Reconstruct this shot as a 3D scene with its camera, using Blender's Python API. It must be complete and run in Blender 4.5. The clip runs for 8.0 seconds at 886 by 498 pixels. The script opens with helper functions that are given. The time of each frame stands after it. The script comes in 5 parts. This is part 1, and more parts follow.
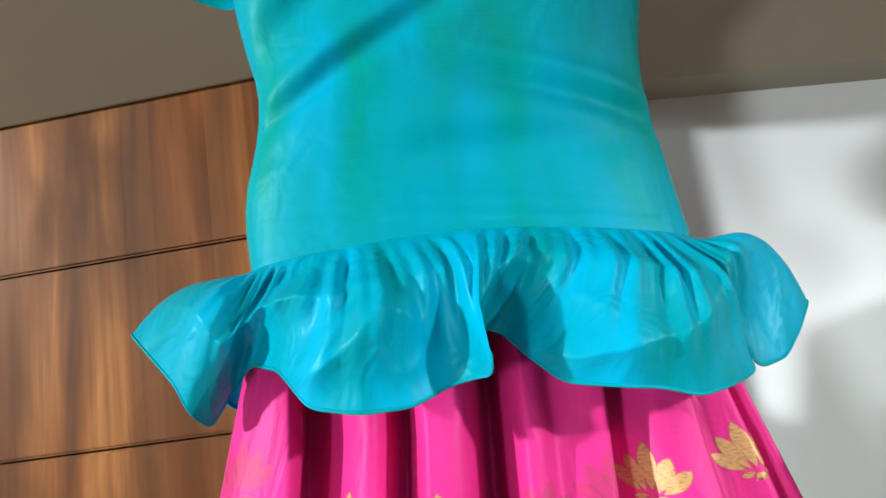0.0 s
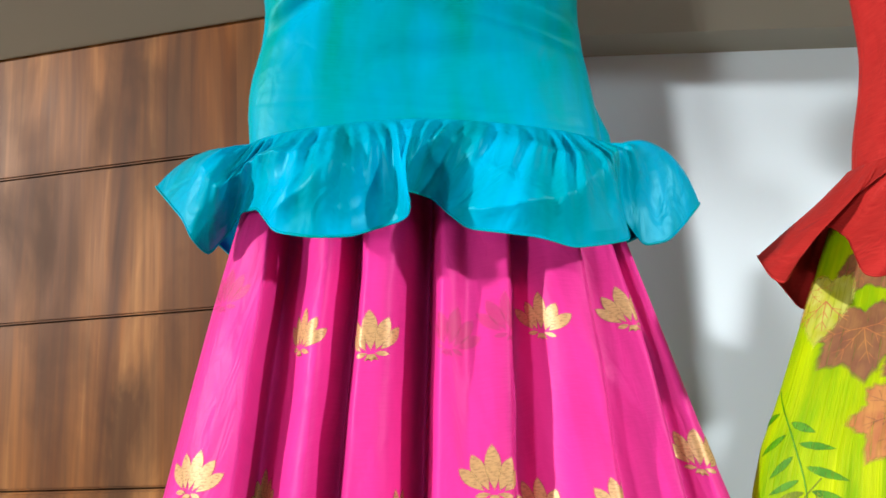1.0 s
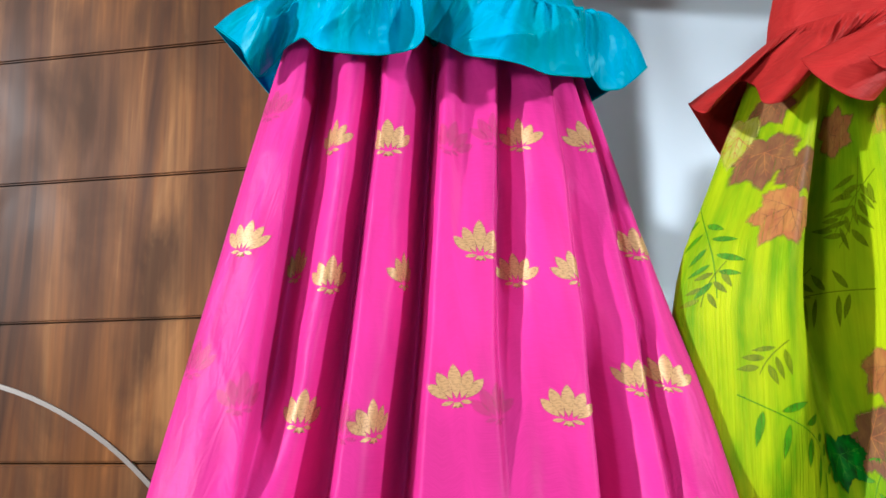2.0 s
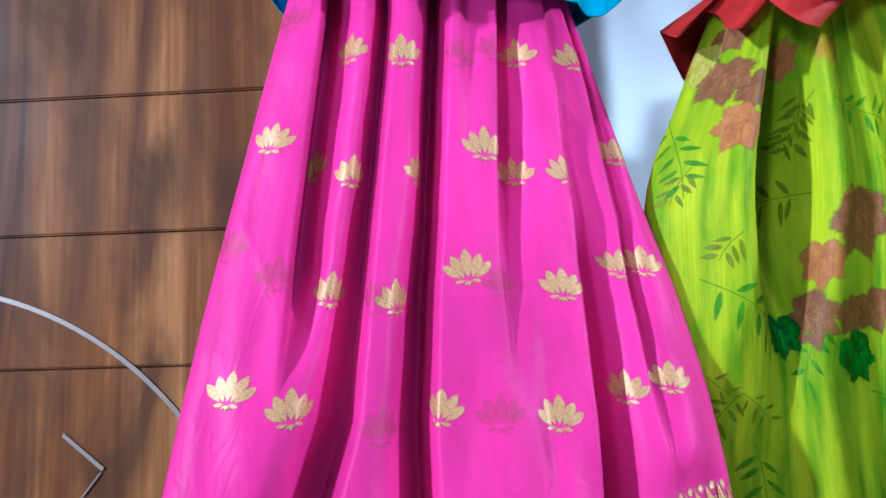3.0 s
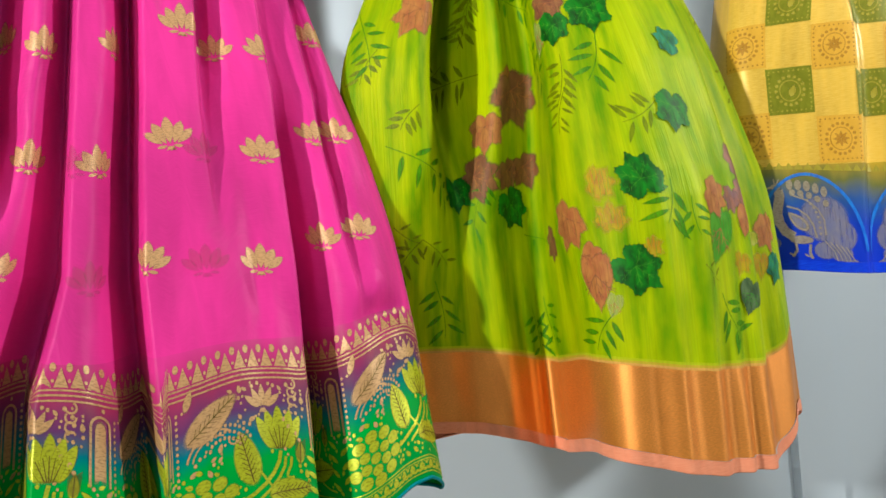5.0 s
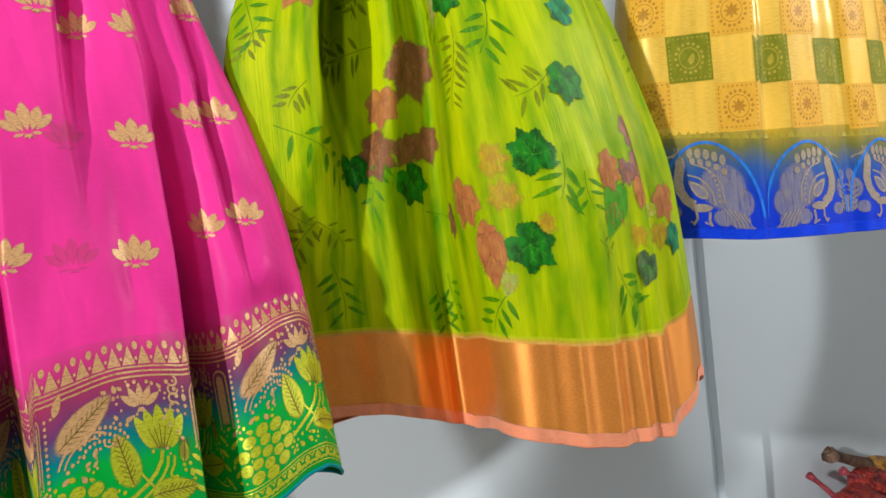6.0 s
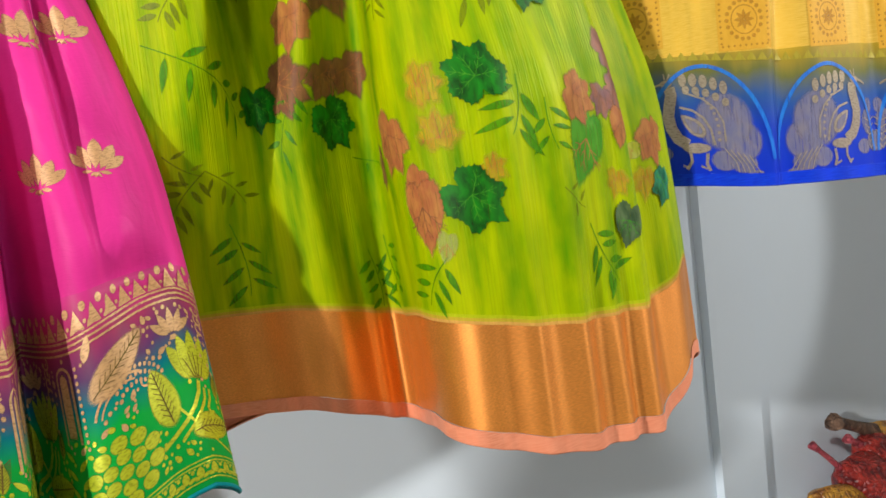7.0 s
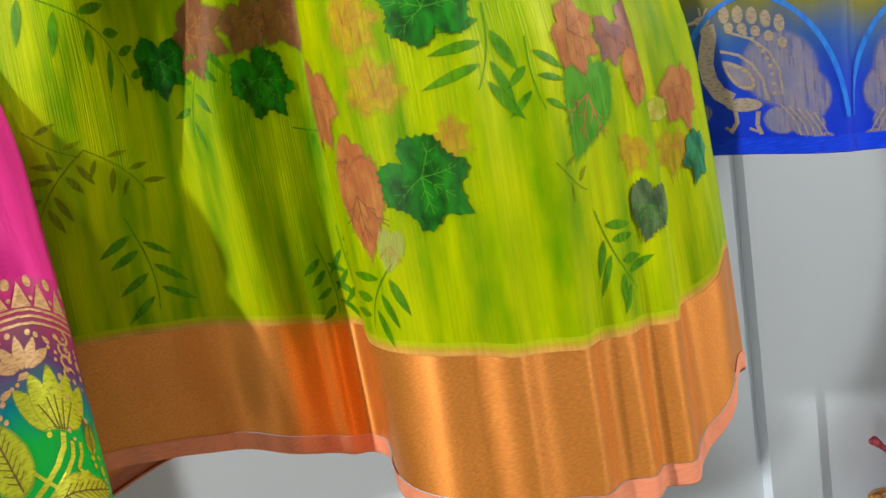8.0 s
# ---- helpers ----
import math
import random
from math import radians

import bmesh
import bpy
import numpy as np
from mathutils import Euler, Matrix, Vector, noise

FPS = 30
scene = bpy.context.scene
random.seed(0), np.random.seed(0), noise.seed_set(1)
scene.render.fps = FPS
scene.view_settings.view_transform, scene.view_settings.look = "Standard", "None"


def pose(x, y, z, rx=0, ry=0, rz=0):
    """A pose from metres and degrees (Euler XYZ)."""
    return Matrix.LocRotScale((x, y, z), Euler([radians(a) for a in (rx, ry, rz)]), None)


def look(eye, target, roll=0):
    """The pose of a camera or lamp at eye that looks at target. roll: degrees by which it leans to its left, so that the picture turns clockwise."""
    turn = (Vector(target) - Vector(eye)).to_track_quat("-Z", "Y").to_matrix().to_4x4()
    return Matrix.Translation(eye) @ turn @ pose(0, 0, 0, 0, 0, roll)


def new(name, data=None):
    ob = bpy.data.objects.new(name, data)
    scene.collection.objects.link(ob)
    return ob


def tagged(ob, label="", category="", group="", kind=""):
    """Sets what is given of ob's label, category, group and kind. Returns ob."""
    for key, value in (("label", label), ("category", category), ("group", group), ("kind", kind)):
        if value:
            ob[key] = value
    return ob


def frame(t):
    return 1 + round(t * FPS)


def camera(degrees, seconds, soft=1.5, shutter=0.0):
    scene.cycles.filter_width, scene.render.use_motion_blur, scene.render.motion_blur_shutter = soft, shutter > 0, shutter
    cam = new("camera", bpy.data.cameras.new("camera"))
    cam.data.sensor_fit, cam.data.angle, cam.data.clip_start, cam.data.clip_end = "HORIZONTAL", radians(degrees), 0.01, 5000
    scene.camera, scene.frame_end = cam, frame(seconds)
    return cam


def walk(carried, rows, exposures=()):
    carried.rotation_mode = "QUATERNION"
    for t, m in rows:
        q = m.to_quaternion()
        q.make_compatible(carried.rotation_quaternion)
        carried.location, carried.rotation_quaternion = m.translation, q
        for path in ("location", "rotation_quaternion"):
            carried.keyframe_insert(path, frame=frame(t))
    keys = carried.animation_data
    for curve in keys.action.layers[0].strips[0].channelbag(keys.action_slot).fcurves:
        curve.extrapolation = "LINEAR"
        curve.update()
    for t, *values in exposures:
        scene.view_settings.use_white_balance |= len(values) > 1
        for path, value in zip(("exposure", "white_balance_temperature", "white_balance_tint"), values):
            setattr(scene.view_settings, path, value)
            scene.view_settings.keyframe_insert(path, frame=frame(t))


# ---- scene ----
cam = camera(63.0, 8.0, soft=1.6)
PATH = [
    (0.0, pose(0.0435, 0.0174, 1.7931, 101.009, 7.599, 8.889)),
    (0.5, pose(0.0980, -0.0180, 1.7402, 100.829, 4.990, 11.392)),
    (1.0, pose(0.1244, -0.0695, 1.6939, 100.037, 3.099, 12.286)),
    (1.5, pose(0.1286, -0.1194, 1.5914, 100.239, 1.613, 11.542)),
    (2.0, pose(0.1159, -0.1892, 1.5262, 99.338, 1.226, 9.447)),
    (3.5, pose(0.0337, -0.3001, 1.4383, 93.862, 2.439, 0.525)),
    (4.0, pose(0.0548, -0.3414, 1.4100, 91.865, 3.254, -3.917)),
    (4.5, pose(0.0704, -0.3555, 1.3706, 91.631, 4.050, -11.013)),
    (5.8, pose(0.1685, -0.3793, 1.4114, 85.385, 6.312, -16.963)),
    (6.0, pose(0.1734, -0.3639, 1.4001, 85.658, 6.876, -18.226)),
    (6.5, pose(0.2174, -0.2904, 1.3784, 83.953, 7.435, -19.506)),
    (7.0, pose(0.2853, -0.2146, 1.3739, 82.381, 7.829, -18.745)),
    (7.5, pose(0.3646, -0.1452, 1.3650, 81.615, 8.294, -16.900)),
    (8.0, pose(0.3916, -0.0747, 1.3644, 80.240, 9.134, -15.816)),
]

EXPOSURES = [(0.0, 0.48, 6600, 7), (1.0, 0.48, 6350, 7), (2.0, 0.40, 5750, 7), (3.3, 0.36, 4700, 12), (3.6, 0.32, 4750, 11), (3.9, 0.20, 5350, 1), (4.2, 0.16, 5900, 3), (4.6, 0.12, 6300, 5), (6.0, 0.13, 6450, 11), (8.0, 0.15, 6700, 12)]
walk(cam, PATH, EXPOSURES)

# the row of dresses hangs parallel to the white wall, which stands at an angle to the wooden one
SWING = math.atan(0.255)
ALONG = Vector((math.cos(SWING), math.sin(SWING), 0))
OUT = Vector((math.sin(SWING), -math.cos(SWING), 0))
BASE = Vector((0, 0.785, 0))
WALL_FRAME = Matrix.Translation(BASE) @ Matrix.Rotation(SWING, 4, "Z")     # x along the wall, -y into the room


def spot(u, w, z):
    """A place u metres along the white wall, w metres out from it, z up."""
    return BASE + ALONG * u + OUT * w + Vector((0, 0, z))


LEDGE, ROOM_TOP = 2.086, 5.2

# ---------------------------------------------------------------- light
world = bpy.data.worlds.new("world")
scene.world = world
world.use_nodes = True
world.node_tree.nodes["Background"].inputs[0].default_value = (0.9, 0.95, 1.0, 1)
world.node_tree.nodes["Background"].inputs[1].default_value = 0.22


def area_lamp(name, place, target, size, watts, colour):
    lamp = bpy.data.lights.new(name, "AREA")
    lamp.shape, lamp.size, lamp.energy, lamp.color = "DISK", size, watts, colour
    ob = new(name, lamp)
    ob.matrix_world = look(place, target)
    return ob


def beam(name, place, target, size, watts, colour, cone, blend):
    lamp = bpy.data.lights.new(name, "SPOT")
    lamp.shadow_soft_size, lamp.energy, lamp.color, lamp.spot_size, lamp.spot_blend = size, watts, colour, math.radians(cone), blend
    new(name, lamp).matrix_world = look(place, target)


# unseen lamp from the right, narrowed to light the skirts but not the wall
beam("unseen_beam_lamp", spot(2.68, 2.50, 2.60), spot(0.42, 0.5, 1.36), 0.07, 335, (1.0, 0.97, 0.93), 27, 0.5)
# unseen low lamp, added to brighten the upper wall behind the blouse
beam("unseen_beam_lamp", spot(-2.30, 3.20, 1.40), spot(0.44, 0.1, 1.88), 0.22, 190, (1.0, 0.98, 0.94), 18, 0.8)
# no known lamp: extra light put on the wall beside the pods
beam("unseen_beam_lamp", spot(2.50, 2.40, 2.90), spot(1.52, 0.0, 1.00), 0.05, 120, (1.0, 0.98, 0.95), 13, 0.5)
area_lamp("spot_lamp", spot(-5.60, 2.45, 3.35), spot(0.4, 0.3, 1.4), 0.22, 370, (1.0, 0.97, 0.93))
# broad overhead fill added to lift the dark folds; no such fixture is known
area_lamp("fill_lamp", spot(0.6, 3.0, 3.5), spot(0.5, 0.6, 1.2), 1.8, 16, (0.86, 0.95, 1.0))


# ---------------------------------------------------------------- materials
def material(name, colour=(0.5, 0.5, 0.5), rough=0.5, metal=0.0):
    m = bpy.data.materials.new(name)
    m.use_nodes = True
    b = m.node_tree.nodes["Principled BSDF"]
    b.inputs["Base Color"].default_value = (*colour, 1)
    b.inputs["Roughness"].default_value = rough
    b.inputs["Metallic"].default_value = metal
    return m, m.node_tree, b


def node(tree, kind, values=None, **settings):
    n = tree.nodes.new(kind)
    for key, value in settings.items():
        setattr(n, key, value)
    for key, value in (values or {}).items():
        if isinstance(value, bpy.types.NodeSocket):
            tree.links.new(value, n.inputs[key])
        else:
            n.inputs[key].default_value = value
    return n


def ramp(tree, fac, stops):
    n = tree.nodes.new("ShaderNodeValToRGB")
    el = n.color_ramp.elements
    while len(el) < len(stops):
        el.new(0.5)
    for e, (at, c) in zip(el, stops):
        e.position, e.color = at, (*c, 1)
    tree.links.new(fac, n.inputs[0])
    return n.outputs[0]


def mix(tree, fac, a, b, blend="MIX"):
    n = tree.nodes.new("ShaderNodeMix")
    n.data_type, n.blend_type = "RGBA", blend
    for key, value in ((0, fac), (6, a), (7, b)):
        if isinstance(value, bpy.types.NodeSocket):
            tree.links.new(value, n.inputs[key])
        else:
            n.inputs[key].default_value = value if key == 0 else (*value, 1)
    return n.outputs[2]


def bump(tree, b, height, strength, distance):
    n = node(tree, "ShaderNodeBump", {"Height": height, "Strength": strength, "Distance": distance})
    tree.links.new(n.outputs[0], b.inputs["Normal"])


def silk(name, colour, shot, rough=0.5, weave=900.0, slub=0.5, stops=None, rib=0.0, second=None, gloss=0.22, sheen=0.06, crumple=0.0):
    """Woven silk: fine threads along the cloth, slubs and a sheen. stops: colours by height over the hem; rib: width of crinkles."""
    m, t, b = material(name, colour, rough)
    uv = node(t, "ShaderNodeUVMap", uv_map="cloth").outputs[0]
    wide = node(t, "ShaderNodeMapping", {"Vector": uv, "Scale": (14, 3, 1)}).outputs[0]
    blot = node(t, "ShaderNodeTexNoise", {"Vector": wide, "Scale": 2.0, "Detail": 4.0}).outputs[0]
    fine = node(t, "ShaderNodeMapping", {"Vector": uv, "Scale": (60, weave, 1)}).outputs[0]
    thread = node(t, "ShaderNodeTexNoise", {"Vector": fine, "Scale": 1.0, "Detail": 3.0}).outputs[0]
    if stops:
        hem = node(t, "ShaderNodeSeparateXYZ", {0: node(t, "ShaderNodeUVMap", uv_map="hem").outputs[0]}).outputs[1]
        stray = node(t, "ShaderNodeMath", {0: blot, 1: 0.035}, operation="MULTIPLY_ADD")
        t.links.new(hem, stray.inputs[2])
        fac = node(t, "ShaderNodeMapRange", {0: stray.outputs[0], 1: 0.0175, 2: 0.2175}).outputs[0]
        full = ramp(t, fac, stops)
        base = mix(t, blot, mix(t, 1.0, full, (0.75, 0.75, 0.75), "MULTIPLY"), full)
    else:
        base = mix(t, ramp(t, blot, [(0.35, (0, 0, 0)), (0.65, (1, 1, 1))]), second or tuple(c * 0.72 for c in colour), colour)
        base = mix(t, ramp(t, thread, [(0.35, (0, 0, 0)), (0.75, (slub, slub, slub))]), base, shot)
    height, strength, distance = thread, 0.12, 0.0006
    if rib:
        way = node(t, "ShaderNodeMapping", {"Vector": uv, "Scale": (1 / rib, 7, 1)}).outputs[0]
        crimp = node(t, "ShaderNodeTexNoise", {"Vector": way, "Scale": 1.0, "Detail": 2.0, "Distortion": 0.3}).outputs[0]
        base = mix(t, ramp(t, crimp, [(0.36, (0.28, 0.28, 0.28)), (0.58, (0, 0, 0))]), base, tuple(c * 0.55 for c in colour))
        height, strength, distance = crimp, 0.5, 0.0015
    if crumple:
        way = node(t, "ShaderNodeMapping", {"Vector": uv, "Scale": (38, 30, 1), "Rotation": (0, 0, 0.5)}).outputs[0]
        crush = node(t, "ShaderNodeTexNoise", {"Vector": way, "Scale": 1.0, "Detail": 2.5, "Distortion": 0.8}).outputs[0]
        height, strength, distance = crush, crumple, 0.012
    t.links.new(base, b.inputs["Base Color"])
    b.inputs["Specular IOR Level"].default_value = gloss
    b.inputs["Specular Tint"].default_value = (*[0.25 + 0.75 * c / max(shot) for c in shot], 1)
    b.inputs["Sheen Weight"].default_value = sheen
    b.inputs["Sheen Roughness"].default_value = 0.35
    b.inputs["Sheen Tint"].default_value = (*shot, 1)
    bump(t, b, height, strength, distance)
    return m


def soft_edge(t, b, cover, wear, grain, inner=0.80):
    """Dye or thread that thins out towards the rim of its shape and where the weave shows through."""
    rim = node(t, "ShaderNodeSeparateXYZ", {0: node(t, "ShaderNodeUVMap", uv_map="rim").outputs[0]}).outputs[0]
    fade = node(t, "ShaderNodeMapRange", {0: rim, 1: 1.0, 2: inner, 3: 0.0, 4: cover}, interpolation_type="SMOOTHSTEP").outputs[0]
    worn = node(t, "ShaderNodeMapRange", {0: grain, 1: 0.30, 2: 0.50, 3: 1 - wear, 4: 1.0}).outputs[0]
    t.links.new(node(t, "ShaderNodeMath", {0: fade, 1: worn}, operation="MULTIPLY").outputs[0], b.inputs["Alpha"])


def zari(name, colour, rough=0.38, metal=0.75, weave=700.0, cover=0.0, satin=0.0):
    """Metal thread woven into cloth: twill glints across fine rows."""
    m, t, b = material(name, colour, rough, metal)
    uv = node(t, "ShaderNodeUVMap", uv_map="cloth").outputs[0]
    way = node(t, "ShaderNodeMapping", {"Vector": uv, "Scale": (250, weave, 1), "Rotation": (0, 0, 0.5)}).outputs[0]
    n = node(t, "ShaderNodeTexNoise", {"Vector": way, "Scale": 1.0, "Detail": 3.0}).outputs[0]
    big = node(t, "ShaderNodeTexNoise", {"Vector": uv, "Scale": 35.0, "Detail": 3.0}).outputs[0]
    base = mix(t, n, tuple(c * 0.55 for c in colour), tuple(min(1, c * 1.25) for c in colour))
    base = mix(t, ramp(t, big, [(0.4, (0, 0, 0)), (0.7, (0.35, 0.35, 0.35))]), base, tuple(c * 0.7 for c in colour))
    t.links.new(base, b.inputs["Base Color"])
    bump(t, b, n, 0.25, 0.0006)
    if satin:      # weft threads spread the glints up and down
        b.inputs["Anisotropic"].default_value = satin
        b.inputs["Anisotropic Rotation"].default_value = 0.25
        t.links.new(node(t, "ShaderNodeTangent", direction_type="UV_MAP", uv_map="cloth").outputs[0], b.inputs["Tangent"])
    if cover:
        soft_edge(t, b, cover, 0.35, n)
    return m


def printed(name, colour, other, rough=0.5, cover=0.0, wear=0.3, inner=0.80):
    """Dye printed on cloth: blotchy between two tones."""
    m, t, b = material(name, colour, rough)
    uv = node(t, "ShaderNodeUVMap", uv_map="cloth").outputs[0]
    way = node(t, "ShaderNodeMapping", {"Vector": uv, "Scale": (110, 60, 1)}).outputs[0]
    n = node(t, "ShaderNodeTexNoise", {"Vector": way, "Scale": 1.0, "Detail": 4.0, "Distortion": 0.5}).outputs[0]
    t.links.new(mix(t, ramp(t, n, [(0.35, (0, 0, 0)), (0.65, (1, 1, 1))]), colour, other), b.inputs["Base Color"])
    b.inputs["Specular IOR Level"].default_value = 0.15
    bump(t, b, n, 0.15, 0.0005)
    if cover:
        ribs = node(t, "ShaderNodeMapping", {"Vector": uv, "Scale": (420, 30, 1)}).outputs[0]
        soft_edge(t, b, cover, wear, node(t, "ShaderNodeTexNoise", {"Vector": ribs, "Scale": 1.0, "Detail": 2.0}).outputs[0], inner)
    return m


def pod_skin(name, dark, light, rough):
    """Dried skin: mottled, with wrinkles."""
    m, t, b = material(name, light, rough)
    co = node(t, "ShaderNodeTexCoord").outputs["Object"]
    blotch = node(t, "ShaderNodeTexNoise", {"Vector": co, "Scale": 38.0, "Detail": 5.0, "Distortion": 0.6}).outputs[0]
    crease = node(t, "ShaderNodeTexVoronoi", {"Vector": co, "Scale": 70.0}, feature="DISTANCE_TO_EDGE").outputs[0]
    t.links.new(mix(t, ramp(t, blotch, [(0.36, (0, 0, 0)), (0.6, (1, 1, 1))]), dark, light), b.inputs["Base Color"])
    high = node(t, "ShaderNodeMath", {0: blotch, 1: ramp(t, crease, [(0.0, (0, 0, 0)), (0.3, (1, 1, 1))])}, operation="ADD").outputs[0]
    bump(t, b, high, 0.8, 0.004)
    return m


def plaster(name, colour, rough=0.7):
    m, t, b = material(name, colour, rough)
    co = node(t, "ShaderNodeTexCoord").outputs["Object"]
    n1 = node(t, "ShaderNodeTexNoise", {"Vector": co, "Scale": 2.2, "Detail": 6.0}).outputs[0]
    n2 = node(t, "ShaderNodeTexNoise", {"Vector": co, "Scale": 60.0, "Detail": 4.0}).outputs[0]
    dim = tuple(c * 0.9 for c in colour)
    t.links.new(mix(t, n1, dim, colour), b.inputs["Base Color"])
    bump(t, b, n2, 0.15, 0.001)
    return m


def wood_panel():
    m, t, b = material("wood_laminate", (0.2, 0.09, 0.035), 0.5)
    co = node(t, "ShaderNodeTexCoord").outputs["Object"]
    streak = node(t, "ShaderNodeMapping", {"Vector": co, "Scale": (15, 15, 1.3)}).outputs[0]
    n1 = node(t, "ShaderNodeTexNoise", {"Vector": streak, "Scale": 1.0, "Detail": 4.0, "Distortion": 0.9}).outputs[0]
    smudge = node(t, "ShaderNodeMapping", {"Vector": co, "Scale": (11, 11, 5)}).outputs[0]
    n3 = node(t, "ShaderNodeTexNoise", {"Vector": smudge, "Scale": 1.0, "Detail": 5.0, "Distortion": 0.5}).outputs[0]
    plank = node(t, "ShaderNodeMapping", {"Vector": co, "Scale": (17.5, 0, 0)}).outputs[0]
    n4 = node(t, "ShaderNodeTexVoronoi", {"Vector": plank, "Scale": 1.0}).outputs["Color"]
    hair = node(t, "ShaderNodeMapping", {"Vector": co, "Scale": (150, 150, 6)}).outputs[0]
    n2 = node(t, "ShaderNodeTexNoise", {"Vector": hair, "Scale": 1.0, "Detail": 5.0}).outputs[0]
    base = ramp(t, n1, [(0.30, (0.036, 0.011, 0.003)), (0.43, (0.150, 0.050, 0.013)), (0.56, (0.28, 0.105, 0.027)), (0.68, (0.46, 0.21, 0.07))])
    tone = node(t, "ShaderNodeSeparateColor", {0: n4}).outputs[0]
    base = mix(t, ramp(t, tone, [(0.0, (0.55, 0.55, 0.55)), (0.6, (0, 0, 0))]), base, (0.20, 0.085, 0.030))
    base = mix(t, ramp(t, n3, [(0.46, (0, 0, 0)), (0.68, (0.85, 0.85, 0.85))]), base, (0.065, 0.026, 0.011))
    base = mix(t, ramp(t, n2, [(0.32, (0.45, 0.45, 0.45)), (0.65, (0, 0, 0))]), base, (0.08, 0.036, 0.016))
    t.links.new(base, b.inputs["Base Color"])
    b.inputs['Specular IOR Level'].default_value = 0.14
    t.links.new(ramp(t, n3, [(0.3, (0.40, 0.40, 0.40)), (0.7, (0.6, 0.6, 0.6))]), b.inputs["Roughness"])
    bump(t, b, n2, 0.1, 0.0006)
    return m


PINK = (0.68, 0.030, 0.26)
MAT_TEAL = silk("teal_silk", (0.0, 0.28, 0.475), (0.0, 0.33, 0.40), 0.46, slub=0.3, second=(0.0, 0.23, 0.21), gloss=0.16, sheen=0.04, crumple=0.14)
MAT_TEAL_FRILL = silk("teal_frill_silk", (0.0, 0.31, 0.55), (0.0, 0.37, 0.46), 0.40, slub=0.2, second=(0.0, 0.21, 0.26), gloss=0.2, sheen=0.0, crumple=0.3)
MAT_TEAL_HEM = silk("teal_hem", (0.0, 0.20, 0.24), (0.0, 0.3, 0.3), 0.5)
MAT_PINK = silk("pink_silk", PINK, (0.76, 0.05, 0.32), 0.46, slub=0.2, gloss=0.3, sheen=0.14, crumple=0.13)
MAT_BORDER = silk("brocade_ground", (0.0, 0.3, 0.08), (0.0, 0.5, 0.2), 0.5,
                  # same gold thread where it catches no light: dimness put into colour and cover
                  stops=[(0.0, (0.0, 0.25, 0.035)), (0.42, (0.0, 0.34, 0.035)), (0.54, (0.0, 0.15, 0.20)), (0.64, (0.12, 0.03, 0.13)), (0.78, (0.34, 0.025, 0.10)), (1.0, PINK)])
MAT_LIME = silk("lime_organza", (0.38, 0.49, 0.0), (0.56, 0.53, 0.0), 0.46, weave=30.0, rib=0.0024, slub=0.28, second=(0.07, 0.24, 0.0), gloss=0.16, sheen=0.0)
MAT_COPPER = zari("copper_zari", (0.86, 0.31, 0.055), 0.40, 0.58, satin=0.7)
MAT_PEACH = silk("peach_piping", (0.78, 0.26, 0.14), (0.85, 0.4, 0.25), 0.45)
MAT_RED = silk("red_silk", (0.36, 0.016, 0.016), (0.46, 0.04, 0.03), 0.55, crumple=0.3)
MAT_YELLOW = silk("yellow_silk", (0.74, 0.45, 0.05), (0.84, 0.60, 0.14), 0.34, gloss=0.5)
MAT_BLUE = silk("blue_border", (0.01, 0.04, 0.55), (0.02, 0.1, 0.8), 0.45,
                stops=[(0.0, (0.004, 0.03, 0.60)), (0.30, (0.01, 0.05, 0.50)), (0.46, (0.03, 0.10, 0.33)), (0.6, (0.16, 0.17, 0.04)), (0.75, (0.50, 0.34, 0.02)), (1.0, (0.70, 0.40, 0.02))])
MAT_BLUE_HEM = silk("blue_hem", (0.004, 0.03, 0.62), (0.01, 0.1, 0.85), 0.5)
MAT_GOLD = zari("gold_zari", (0.58, 0.34, 0.14), 0.46, 0.2, cover=0.9)
MAT_UNLIT_GOLD = zari("unlit_gold_zari", (0.44, 0.07, 0.10), 0.5, 0.1, cover=0.26)
MAT_GREEN_GOLD = zari("green_gold_zari", (0.50, 0.55, 0.02), 0.36, 0.4, cover=0.95)
MAT_SILVER = zari("silver_zari", (0.52, 0.44, 0.32), 0.36, 0.55, cover=0.85)
MAT_SKY = printed("sky_blue_thread", (0.01, 0.16, 0.75), (0.02, 0.25, 0.8), cover=0.7)
MAT_TAN_THREAD = printed("tan_blue_thread", (0.16, 0.17, 0.30), (0.24, 0.22, 0.28), cover=0.8, wear=0.5)
MAT_LEAF = printed("dark_leaf_print", (0.003, 0.050, 0.003), (0.006, 0.19, 0.006), cover=0.97, wear=0.12, inner=0.95)
MAT_LEAF_TEAL = printed("teal_leaf_print", (0.002, 0.07, 0.03), (0.02, 0.24, 0.12), cover=0.95, wear=0.15, inner=0.95)
MAT_LEAF_GREY = printed("grey_leaf_print", (0.02, 0.055, 0.02), (0.10, 0.16, 0.07), cover=0.95, wear=0.25, inner=0.95)
MAT_YELLOW_LEAF = printed("yellow_leaf_print", (0.42, 0.44, 0.02), (0.55, 0.55, 0.12), cover=0.7, wear=0.4)
MAT_LEAF_PALE = printed("pale_leaf_print", (0.03, 0.24, 0.01), (0.08, 0.34, 0.02), cover=0.8)
MAT_SPRIG = printed("sprig_print", (0.03, 0.17, 0.0), (0.08, 0.28, 0.0), cover=0.85)
MAT_SPRIG_DARK = printed("olive_sprig_print", (0.12, 0.17, 0.0), (0.20, 0.26, 0.0), cover=0.75)
